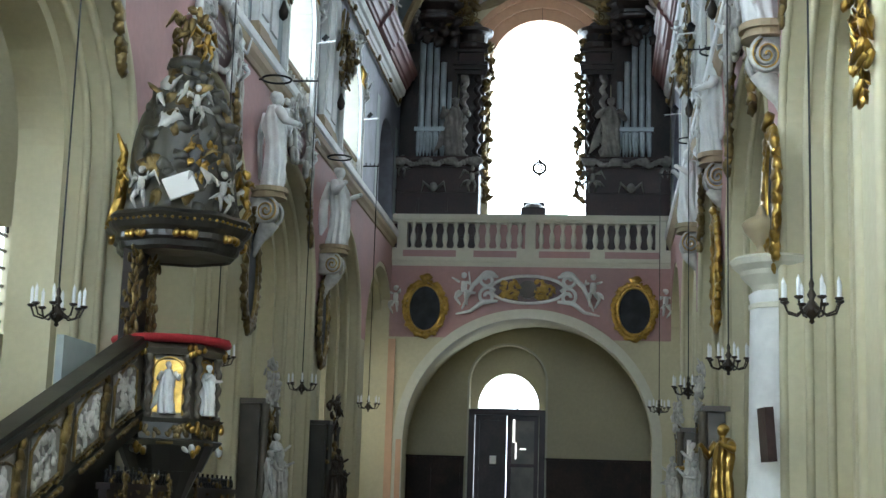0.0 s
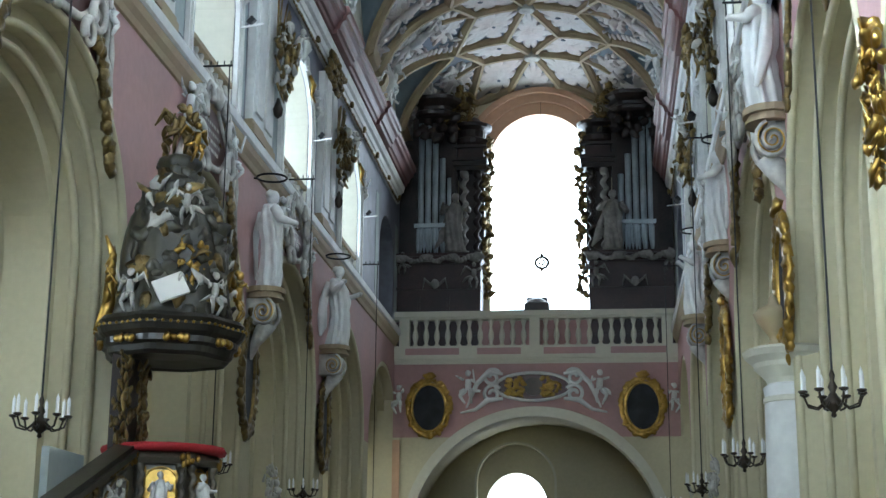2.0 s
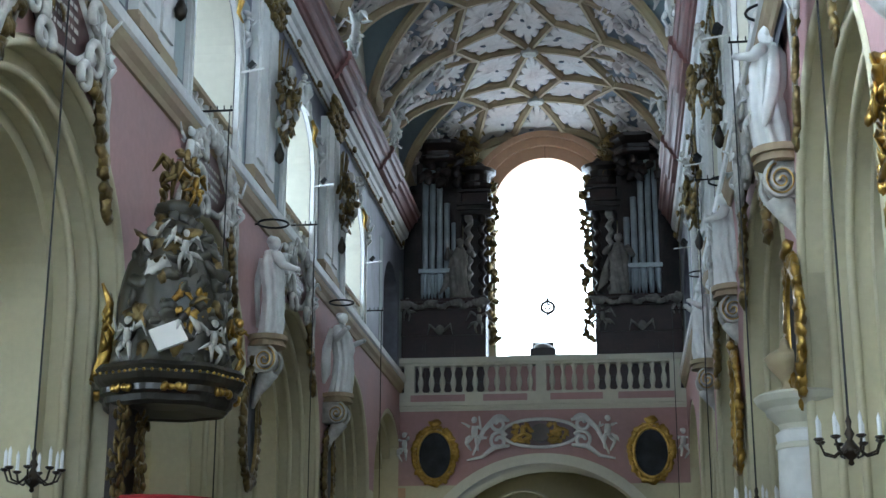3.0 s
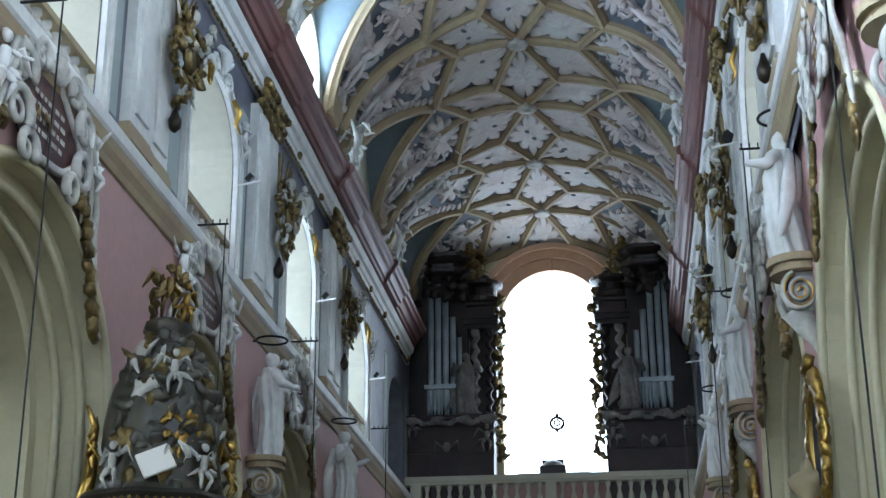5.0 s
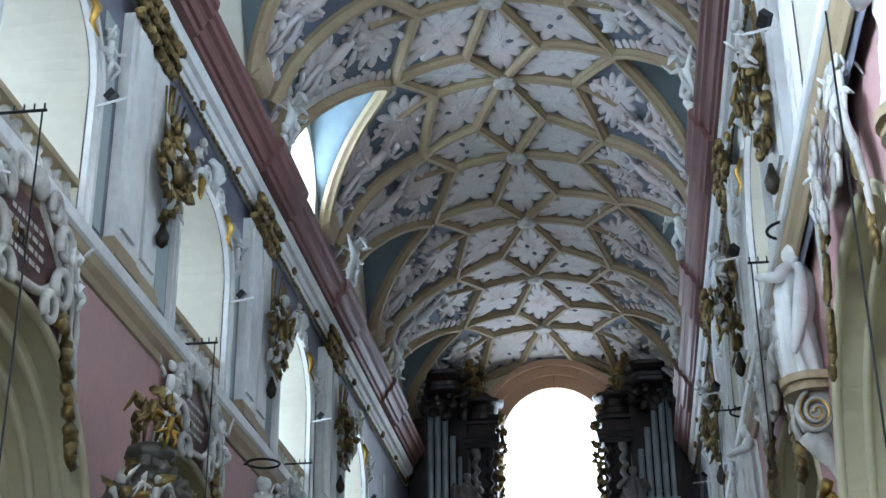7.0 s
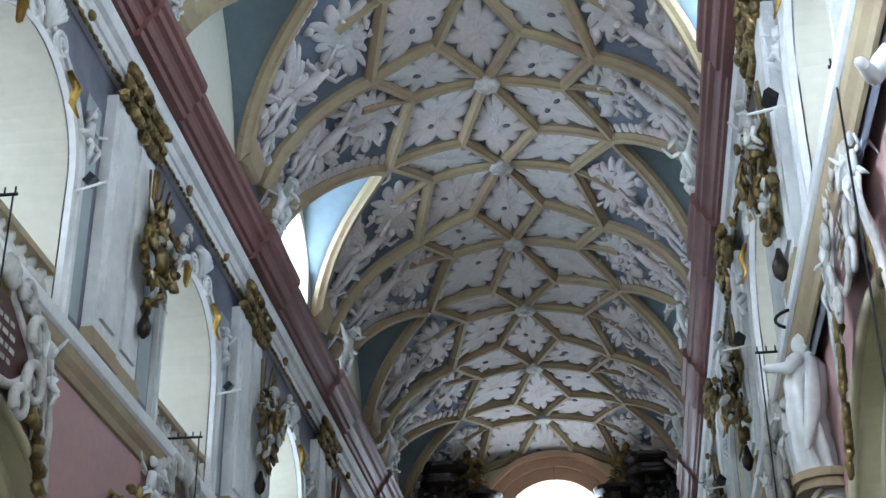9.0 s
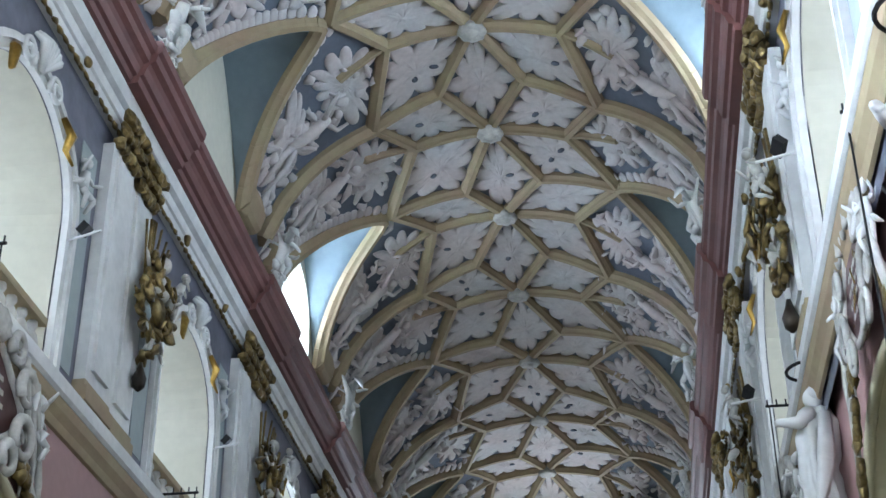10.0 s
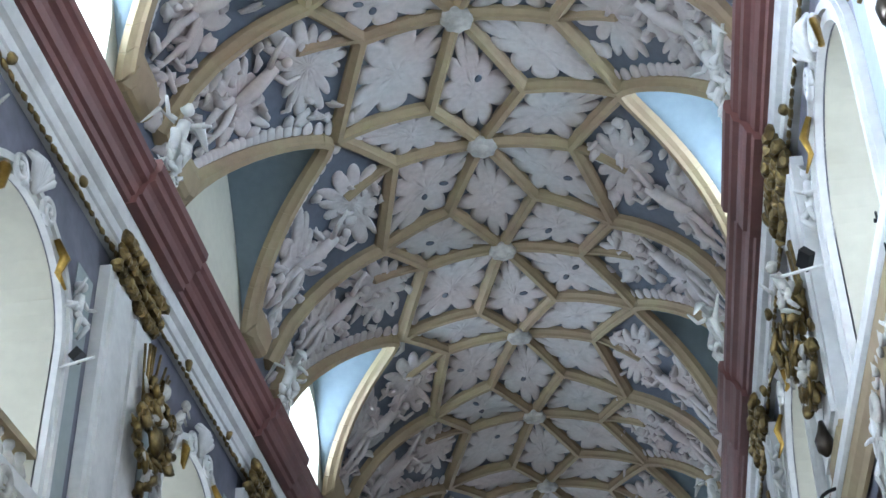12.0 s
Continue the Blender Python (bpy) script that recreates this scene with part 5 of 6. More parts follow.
    for u in (-1.3, -0.4, 0.5, 1.3):
        blob(bm, (u, -0.6, 3.25), (0.28, 0.08, 0.16), (0, 0, 0), 1, 0.7)
    for j in range(26):
        blob(bm, (-1.35 + 2.7 * j / 25, -0.62, 3.2 + 0.07 * math.sin(j * 0.9)), (0.09, 0.06, 0.1), (0, 0, 0), 1, 0.6)
    part("carved_frieze", bm, DUSTY, t, "pale carved shelf frieze", smooth=True)
    return t


for s in (-1, 1):
    organ_case(s)
    ob = part("saint_statue", figure(2.1, 300 + s), DUSTY, smooth=True)
    ob.matrix_basis = pose(s * 2.66, FRONT + 0.02, 13.32, 0, 0, -90)
    tagged(ob, "dusty white statue of a draped figure before the organ pipes", "statue", "organ figures")
    r = random.Random(310 + s)
    for (x, z, h) in ((3.35, 12.0, 0.55), (2.05, 12.1, 0.9), (4.5, 12.6, 0.8)):
        bm = bmesh.new()
        if h < 0.6:
            blob(bm, (0.1, 0, 0.25), (0.12, 0.14, 0.17), (0, 0, 0), 2)
            for q in (-1, 1):
                tube(bm, [(0.05, q * 0.1, 0.2), (0.1, q * 0.35, 0.42), (0.05, q * 0.42, 0.1)], [0.05, 0.1, 0.02], 6, 0.4)
        else:
            putto(bm, pose(0, 0, 0), h, r, True)
        ob = part("cherub_figure", bm, DUSTY, smooth=True)
        ob.matrix_basis = pose(s * x, FRONT + 0.12, z, 0, 0, -90)
        tagged(ob, "dusty white cherub on the organ case", "statue", "organ cherubs")
    # figures on top of the organ
    bm = bmesh.new()
    putto(bm, pose(0, 0, 0), 1.5, r, True)
    carve(bm, r, 0.5, 0.7, 0.3, 40, 0.16)
    ob = part("angel_figure", bm, OLDGOLD, smooth=True)
    ob.matrix_basis = pose(s * 2.6, FRONT + 0.5, 18.5, 0, 0, -90)
    tagged(ob, "gilded angel on the inner organ tower", "statue", "organ angels")

con = thing("organ_console", pose(0.05, FRONT + 0.75, 9.9), "dark organ console with a music desk before the bright window", "organ console")
bm = bmesh.new()
box(bm, -0.42, 0.42, -0.3, 0.4, 0, 1.75)
part("body", bm, WOOD, con)
bm = bmesh.new()
box(bm, -0.36, 0.36, -0.25, -0.2, 1.75, 2.0, pose(0, 0, 0, -10))
lathe(bm, [(0.4, 1.75), (0.3, 1.88), (0.1, 1.98), (0.02, 2.02)], 16)
part("music_desk", bm, WOOD, con)
bm = bmesh.new()
tube(bm, [(-1.2, 0, 1.55), (1.2, 0, 1.55)], 0.02, 6)
for u in (-1.2, -0.7, 0.7, 1.2):
    tube(bm, [(u, 0, 0), (u, 0, 1.55)], 0.018, 6)
part("railing", bm, IRON, con, "thin iron railing")
bm = bmesh.new()
tube(bm, [(0.22 * math.cos(a / 16 * 6.2832), 0, 0.2 * math.sin(a / 16 * 6.2832)) for a in range(17)], 0.05, 6)
tube(bm, [(0.1 * math.cos(a / 16 * 6.2832), 0, 0.02 + 0.09 * math.sin(a / 16 * 6.2832)) for a in range(17)], 0.03, 6)
blob(bm, (0, 0, 0.27), (0.06, 0.05, 0.07)), blob(bm, (0, 0, -0.26), (0.05, 0.05, 0.06))
em = part("hanging_emblem", bm, BRONZE, smooth=True)
em.matrix_basis = pose(0.2, FRONT + 1.4, 13.25)
tagged(em, "dark wrought emblem hanging before the window", "ornament")
tube_bm = bmesh.new()
tube(tube_bm, [(0, 0, 0.3), (0, 0, 7.0)], 0.008, 4)
part("cable", tube_bm, IRON, em)


# painted ovals and the cartouche on the gallery front
def oval_picture(x, z, w, h, m, label, mats=(GOLD, CANVAS), seed=0, heavy=1.0):
    t = thing("oval_picture", m, label, "picture", "framed pictures")
    pm = lambda u, zz, d: Vector((d, u, zz))
    bm = bmesh.new()
    slab(bm, oval(w, h), pm, 0, 0.06)
    part("canvas", bm, mats[1], t, "dark oil canvas")
    bm = bmesh.new()
    r = random.Random(seed)
    ring = oval(w * 1.02, h * 1.02, segs=32)
    tube(bm, [pm(u, q, 0.06) for u, q in ring + ring[:1]], 0.06, 8)
    for k in range(34):
        a = 2 * math.pi * k / 34
        blob(bm, (0.07, (w + 0.13 * heavy) * math.cos(a), (h + 0.13 * heavy) * math.sin(a)), (0.07, 0.1 * heavy, 0.13 * heavy), (a + r.uniform(-.4, .4), 0, 0), 1, 0.9)
    blob(bm, (0.1, 0, h + 0.25 * heavy), (0.09, 0.22, 0.14), (0, 0, 0), 1, 0.6)
    part("frame", bm, mats[0], t, "carved gilded frame", smooth=True)
    return t


for s in (-1, 1):
    oval_picture(0, 0, 0.56, 0.78, pose(s * 3.5, FRONT - 0.03, 8.05, 0, 0, -90), "dark oval painting in a carved gold frame on the gallery front", seed=3 + s)
    bm = bmesh.new()
    r = random.Random(77 + s)
    putto(bm, pose(0, 0, 0, 0, 0, s * 30), 0.95, r)
    ob = part("cherub_figure", bm, WHITE, smooth=True)
    ob.matrix_basis = pose(s * 4.5, FRONT - 0.12, 7.85, 0, 0, -90)
    tagged(ob, "white stucco cherub beside an oval painting", "statue", "gallery cherubs")
ca = thing("gallery_cartouche", pose(-0.05, FRONT - 0.02, 8.72, 0, 0, -90), "white strapwork cartouche with a gilded centre on the gallery front", "cartouche")
pm = lambda u, zz, d: Vector((d, u, zz))
bm = bmesh.new()
slab(bm, oval(1.2, 0.42), pm, 0, 0.08)
part("plaque", bm, PLAQUE, ca, "maroon oval field")
bm = bmesh.new()
slab(bm, oval(0.3, 0.3, segs=20), pm, 0.08, 0.16)
part("medallion", bm, BRONZE, ca, "round dark medallion")
bm = bmesh.new()
r = random.Random(8)
for s in (-1, 1):
    for k in range(26):
        blob(bm, (0.12, s * r.uniform(0.28, 0.85), r.uniform(-0.28, 0.28)), (0.05, 0.12, 0.07), (r.uniform(-1, 1), 0, 0), 1, 0.8)
part("gilt_leaves", bm, GOLD, ca, "gilded leaf spray", smooth=True)
bm = bmesh.new()
ring = oval(1.24, 0.46, segs=40)
tube(bm, [pm(u, z, 0.1) for u, z in ring + ring[:1]], 0.055, 8)
for s in (-1, 1):
    for k, (dz, rr) in enumerate(((0.3, 0.3), (-0.25, 0.32))):
        tube(bm, [pm(s * (1.35 + p), dz + q, 0.14) for p, q in scroll_points(rr, 1.4)], 0.06, 7)
    tube(bm, [pm(s * 1.0, 0.42, 0.12), pm(s * 1.45, 0.5, 0.18), pm(s * 1.85, 0.1, 0.16), pm(s * 2.2, -0.7, 0.1)], [0.05, 0.1, 0.08, 0.03], 8)
    tube(bm, [pm(s * 1.0, -0.4, 0.12), pm(s * 1.5, -0.45, 0.18), pm(s * 1.9, -0.75, 0.12), pm(s * 2.4, -0.85, 0.08)], [0.05, 0.09, 0.06, 0.03], 8)
    putto(bm, pose(0.15, s * 2.15, -0.6, 0, 0, s * 20), 1.15, r)
part("strapwork", bm, WHITE, ca, "white stucco strapwork and cherubs", smooth=True)


# ---- pulpit ----
def octagon(bm, r0, r1, z0, z1, n=8, turn=0.0, m=None):
    lathe(bm, [(r0, z0), (r1, z1)], n, (m or Matrix()) @ pose(0, 0, 0, 0, 0, turn))


PX, PY = -3.74, 18.25
pulpit = thing("pulpit", pose(PX, PY, 0), "dark marble and gilded baroque pulpit with a red velvet rail", "pulpit")
pulpit.scale = (0.88, 0.88, 1.0)
bm = bmesh.new()
for r0, r1, z0, z1 in ((0.5, 0.3, 0, 0.5), (0.28, 0.25, 0.5, 1.4), (0.3, 0.55, 1.4, 1.9), (0.6, 0.78, 1.9, 2.25)):
    octagon(bm, r0, r1, z0, z1, 16)
part("foot", bm, MARBLE, pulpit, "dark marble foot")
bm = bmesh.new()
for r0, r1, z0, z1 in ((0.72, 0.72, 2.62, 3.5), (0.84, 0.9, 3.5, 3.58), (0.9, 0.84, 3.58, 3.66)):
    octagon(bm, r0, r1, z0, z1, 6, -45)
part("body", bm, GREYMARBLE, pulpit, "grey marble parapet with mouldings")
bm = bmesh.new()
for r0, r1, z0, z1 in ((0.7, 0.84, 2.16, 2.25), (0.84, 0.9, 2.25, 2.32), (0.9, 0.86, 2.32, 2.34), (0.82, 0.82, 2.34, 2.56), (0.86, 0.9, 2.56, 2.62), (0.9, 0.72, 2.62, 2.625)):
    octagon(bm, r0, r1, z0, z1, 6, -45)
part("plinth_moulding", bm, CROWN, pulpit, "dark olive marble plinth moulding")
rr0 = random.Random(611)
bm, hd = bmesh.new(), bmesh.new()
for k in range(6):
    m = pose(0, 0, 0, 0, 0, 60 * k - 75)
    for j in range(22):
        blob(bm, m @ Vector((0.725 + rr0.uniform(0, .02), rr0.uniform(-.34, .34), 2.45 + rr0.uniform(-.08, .08))), (0.02, 0.035, 0.05), (rr0.uniform(-1.2, 1.2), 0, radians(60 * k - 75)), 1, 0.7)
    box(bm, 0.77, 0.785, -0.13, 0.13, 2.26, 2.3, m)
    m = pose(0, 0, 0, 0, 0, 60 * k - 45)
    blob(hd, m @ Vector((0.84, 0, 2.2)), (0.06, 0.06, 0.075), (0, 0, 0), 2, 0.3)
    for q in (-1, 1):
        blob(hd, m @ Vector((0.82, q * 0.1, 2.19)), (0.025, 0.075, 0.04), (q * 0.5, 0, radians(60 * k - 45)), 1, 0.5)
part("gilt_frieze", bm, OLDGOLD, pulpit, "tarnished gilded frieze", smooth=True)
part("cherub_heads", hd, WHITE_OLD, pulpit, "small white winged heads under the corners", smooth=True)
bm = bmesh.new()
for k in range(6):
    m = pose(0, 0, 0, 0, 0, 60 * k - 75)
    box(bm, 0.63, 0.645, -0.22, 0.22, 2.7, 3.42, m)
    for q in (-1, 1):
        tube(bm, [m @ Vector((0.65, q * 0.24, 2.66)), m @ Vector((0.65, q * 0.24, 3.46))], 0.018, 5)
    tube(bm, [m @ Vector((0.65, 0.24 * math.cos(j / 8 * 3.1416), 3.28 + 0.18 * math.sin(j / 8 * 3.1416))) for j in range(9)], 0.016, 5)
part("gilded_panel", bm, GOLD, pulpit, "gilded field behind the reliefs")
r = random.Random(500)
for k in range(6):
    a = 60 * k - 45
    bm = bmesh.new()
    for q in (-7, 7):
        m = pose(0, 0, 0, 0, 0, a + q)
        rings = lathe(bm, [(0.06, 2.62), (0.06, 2.68)] + [(0.05, 2.68 + 0.72 * i / 26) for i in range(27)] + [(0.07, 3.44), (0.075, 3.5)], 10)
        for i, ring in enumerate(rings):
            for v in ring:
                v.co = m @ (v.co + Vector((0.77 + 0.022 * math.cos(i * 0.8), 0.022 * math.sin(i * 0.8), 0)))
    part("twisted_column", bm, GREYMARBLE, pulpit, "pair of twisted marble columns", smooth=True)
    bm = bmesh.new()
    m = pose(0, 0, 0, 0, 0, a)
    for z in (2.5, 3.55, 2.2):
        for j in range(6):
            blob(bm, m @ Vector((0.86, r.uniform(-.14, .14), z + r.uniform(-.06, .06))), (0.04, 0.06, 0.05), (r.uniform(-1, 1), 0, 0), 1, 0.7)
    part("gilt_mount", bm, GOLD, pulpit, "gilded leaf mounts", smooth=True)
for k, a in enumerate((-135, -75, -15, 45)):
    ob = part("relief_figure", figure(0.72, 510 + k, wide=0.95), WHITE, pulpit, "small white evangelist relief", smooth=True)
    ob.matrix_basis = pose(0.72 * math.cos(radians(a)), 0.72 * math.sin(radians(a)), 2.68, 0, 0, a)
bm = bmesh.new()
lathe(bm, [(0.8, 3.66), (0.93, 3.67), (0.96, 3.72), (0.93, 3.77), (0.8, 3.78), (0.75, 3.7)], 48, None, lambda a, i: 1 + 0.02 * math.cos(16 * a))
part("velvet_rail", bm, VELVET, pulpit, "red velvet cushion rail", smooth=True)
# back panel between the body and the canopy
bm = bmesh.new()
box(bm, -0.66, -0.5, -0.75, 0.1, 3.6, 5.0)
part("back_panel", bm, WOOD, pulpit, "dark wooden back panel")
bm = bmesh.new()
for s in (-1, 1):
    for j in range(70):
        z = j / 69
        q = r.uniform(0.4, 1.0)
        blob(bm, (-0.45 + r.uniform(-.08, .1), (-0.33 + s * 0.46 + r.uniform(-.2, .2) * (0.5 + abs(math.sin(5 * z)))), 3.75 + 1.2 * z), (0.04 * q, 0.06 * q, 0.11 * q), (r.uniform(-1.3, 1.3), r.uniform(-.5, .5), 0), 1, 0.8)
part("carved_wing", bm, OLDGOLD, pulpit, "gilded carving at the sides of the back", smooth=True)
# canopy
bm = bmesh.new()
prof = [(0.3, 5.02), (0.85, 4.98), (0.92, 4.95), (0.98, 5.0), (1.0, 5.08), (1.06, 5.12), (1.06, 5.2), (1.14, 5.26), (1.18, 5.34), (1.12, 5.38), (1.16, 5.44), (1.1, 5.5), (0.6, 5.52)]
lathe(bm, prof, 64, None, lambda a, i: 1 + 0.035 * math.cos(8 * a))
part("canopy_cornice", bm, MARBLE, pulpit, "dark scalloped canopy cornice", smooth=False)
bm = bmesh.new()
for k in range(64):
    a = 2 * math.pi * k / 64
    rr = 1.2 * (1 + 0.035 * math.cos(8 * a))
    blob(bm, (rr * math.cos(a) * 0.985, rr * math.sin(a) * 0.985, 5.36), (0.03, 0.03, 0.025), (0, 0, a), 0)
for k in range(8):
    a = radians(45 * k + 22.5)
    for j in range(4):
        blob(bm, (1.08 * math.cos(a + (j - 1.5) * 0.09), 1.08 * math.sin(a + (j - 1.5) * 0.09), 5.15), (0.05, 0.06, 0.06), (0, 0, a), 1, 0.6)
part("canopy_gilding", bm, GOLD, pulpit, "gilded beads and mounts on the canopy", smooth=True)
bm = bmesh.new()
prof = [(0.98, 5.5), (0.93, 5.65), (0.88, 5.9), (0.86, 6.2), (0.84, 6.5), (0.8, 6.8), (0.7, 7.05), (0.56, 7.3), (0.42, 7.48), (0.32, 7.6), (0.27, 7.7), (0.37, 7.78), (0.35, 7.88), (0.2, 7.95)]
lathe(bm, prof, 40, None, lambda a, i: 1 + 0.05 * math.cos(8 * a) + 0.06 * noise.noise(Vector((3 * math.cos(a), 3 * math.sin(a), i * 0.7))))
part("canopy_crown", bm, CROWN, pulpit, "grey swelling crown of the canopy", smooth=True)


def crown_spot(a, z):
    for (r0, z0), (r1, z1) in zip(prof, prof[1:]):
        if z0 <= z <= z1:
            q = r0 + (r1 - r0) * (z - z0) / (z1 - z0)
            return Vector((q * math.cos(a), q * math.sin(a), z))
    return Vector((0.3 * math.cos(a), 0.3 * math.sin(a), z))


bm, gd, dk, gs_bm = bmesh.new(), bmesh.new(), bmesh.new(), bmesh.new()
for k in range(150):
    a, z = r.uniform(-2.4, 1.6), 5.55 + 2.1 * r.random()
    p = crown_spot(a, z) * 0.97 + Vector((0, 0, 0.03 * z))
    q = r.random()
    tgt = bm if q < 0.05 else gd if q < 0.3 else dk
    blob(tgt, p, (r.uniform(0.06, 0.12), r.uniform(0.08, 0.2), r.uniform(0.07, 0.18)), (r.uniform(-1, 1), r.uniform(-1, 1), a), 1, 0.9)
for k in range(16):
    a, z = r.uniform(-2.2, 1.2), 5.7 + 1.9 * r.random()
    p = crown_spot(a, z)
    d = Vector((math.cos(a), math.sin(a), 0))
    s = Vector((-d.y, d.x, 0)) * r.uniform(-0.3, 0.3)
    tube(bm if k % 3 else gd, [p, p + d * 0.12 + s * 0.5 + Vector((0, 0, 0.1)), p + d * 0.1 + s + Vector((0, 0, r.uniform(-0.2, 0.25)))], [0.05, 0.06, 0.015], 6, 0.5)
for k in range(26):
    a, z = -0.95 + r.uniform(-0.35, 0.35), 6.0 + r.uniform(-0.2, 0.5)
    blob(gs_bm, crown_spot(a, z) * 1.01, (0.03, 0.05, 0.09), (r.uniform(-1, 1), r.uniform(-1, 1), a), 1, 0.8)
part("gilt_mount", gs_bm, GOLD, pulpit, "gilded spray of rays on the crown", smooth=True)
part("crown_clouds", bm, WHITE_OLD, pulpit, "dusty white clouds and drapery", smooth=True)
part("crown_gilding", gd, OLDGOLD, pulpit, "gilded rays and leaves", smooth=True)
part("crown_carving", dk, CROWN, pulpit, "grey carved cloud bands", smooth=True)
for k, (a, z, h, mt) in enumerate(((-1.95, 5.5, 0.62, WHITE_OLD), (-0.6, 5.5, 0.62, WHITE_OLD), (0.2, 5.5, 0.8, GOLD), (-1.1, 6.75, 0.6, WHITE_OLD), (-0.6, 7.8, 0.6, GOLD))):
    bm = bmesh.new()
    putto(bm, pose(0, 0, 0), h, r, True)
    ob = part("angel", bm, mt, pulpit, "white angel on the canopy" if mt is not GOLD else "gilded angel on the canopy", smooth=True)
    ob.matrix_basis = Matrix.Translation(crown_spot(a, z) * 1.0 + Vector((0.05 * math.cos(a), 0.05 * math.sin(a), 0))) @ pose(0, 0, 0, 0, 0, math.degrees(a))
bm = bmesh.new()
box(bm, -0.02, 0.02, -0.24, 0.24, -0.18, 0.18, pose(0.28, -1.02, 5.83, 0, -25, -70) @ pose(0, 0, 0, 25, 0, 0))
part("open_book", bm, PAPER, pulpit, "white open book held by an angel")
bm = bmesh.new()
putto(bm, pose(0, 0, 0), 1.0, r, True)
for k in range(34):
    a, z = r.uniform(-2.4, 1.6), r.uniform(-0.4, 0.8)
    blob(bm, (0.3 * math.cos(a), 0.3 * math.sin(a), z), (0.04, 0.06, 0.11), (r.uniform(-1, 1), r.uniform(-1, 1), 0), 1, 0.9)
ob = part("summit_figure", bm, OLDGOLD, pulpit, "tarnished gilded summit figure group", smooth=True)
ob.matrix_basis = pose(0, -0.05, 7.95, 0, 0, -60)
ob.scale = (0.8, 0.8, 0.8)

# pulpit stair
stair = thing("pulpit_stair", pose(PX, PY, 0), "dark marble pulpit stair parapet with white relief panels and gilding", "stair")
L0, L1 = (-0.3, -0.66, 3.72), (-0.3, -7.3, 1.36)
path = [Vector(L0) + (Vector(L1) - Vector(L0)) * k / 8 for k in range(9)]


def sloped(bm, x0, x1, t0, t1, z0, z1):
    """A block that follows the stair between two shares of its length; heights below the rail."""
    a, b = Vector(L0) + (Vector(L1) - Vector(L0)) * t0, Vector(L0) + (Vector(L1) - Vector(L0)) * t1
    vs = [bm.verts.new(p) for p in ((x0, a.y, a.z + z0), (x1, a.y, a.z + z0), (x1, b.y, b.z + z0), (x0, b.y, b.z + z0), (x0, a.y, a.z + z1), (x1, a.y, a.z + z1), (x1, b.y, b.z + z1), (x0, b.y, b.z + z1))]
    for q in ((0, 3, 2, 1), (4, 5, 6, 7), (0, 1, 5, 4), (1, 2, 6, 5), (2, 3, 7, 6), (3, 0, 4, 7)):
        bm.faces.new([vs[i] for i in q])


bm = bmesh.new()
sloped(bm, -0.42, -0.2, 0, 1, -1.0, -0.1)
part("parapet", bm, GREYMARBLE, stair, "grey marble parapet")
bm = bmesh.new()
sloped(bm, -0.48, -0.12, 0, 1, -0.1, -0.02)
sloped(bm, -0.45, -0.16, 0, 1, -0.02, 0.05)
part("handrail", bm, MARBLE, stair, "dark moulded handrail")
bm = bmesh.new()
sloped(bm, -0.46, -0.13, 0, 1, -1.12, -1.0)
sloped(bm, -0.44, -0.15, 0, 1, -1.25, -1.12)
part("string_moulding", bm, MARBLE, stair, "dark stepped string moulding")
bm = bmesh.new()
for dz in (-0.14, -0.96):
    for k in range(70):
        p = Vector(L0) + (Vector(L1) - Vector(L0)) * ((k + 0.5) / 70)
        if (k // 5) % 3 < 2:
            blob(bm, (-0.18, p.y, p.z + dz + r.uniform(-.015, .015)), (0.03, 0.055, r.uniform(0.02, 0.04)), (0.23 + r.uniform(-.3, .3), 0, 0), 1, 0.6)
part("gilt_border", bm, OLDGOLD, stair, "tarnished gilded leaf border under the rail", smooth=True)
bm = bmesh.new()
sloped(bm, -0.7, -0.5, 0, 1, -2.4, -1.1)
part("treads", bm, MARBLE, stair, "dark stair body")
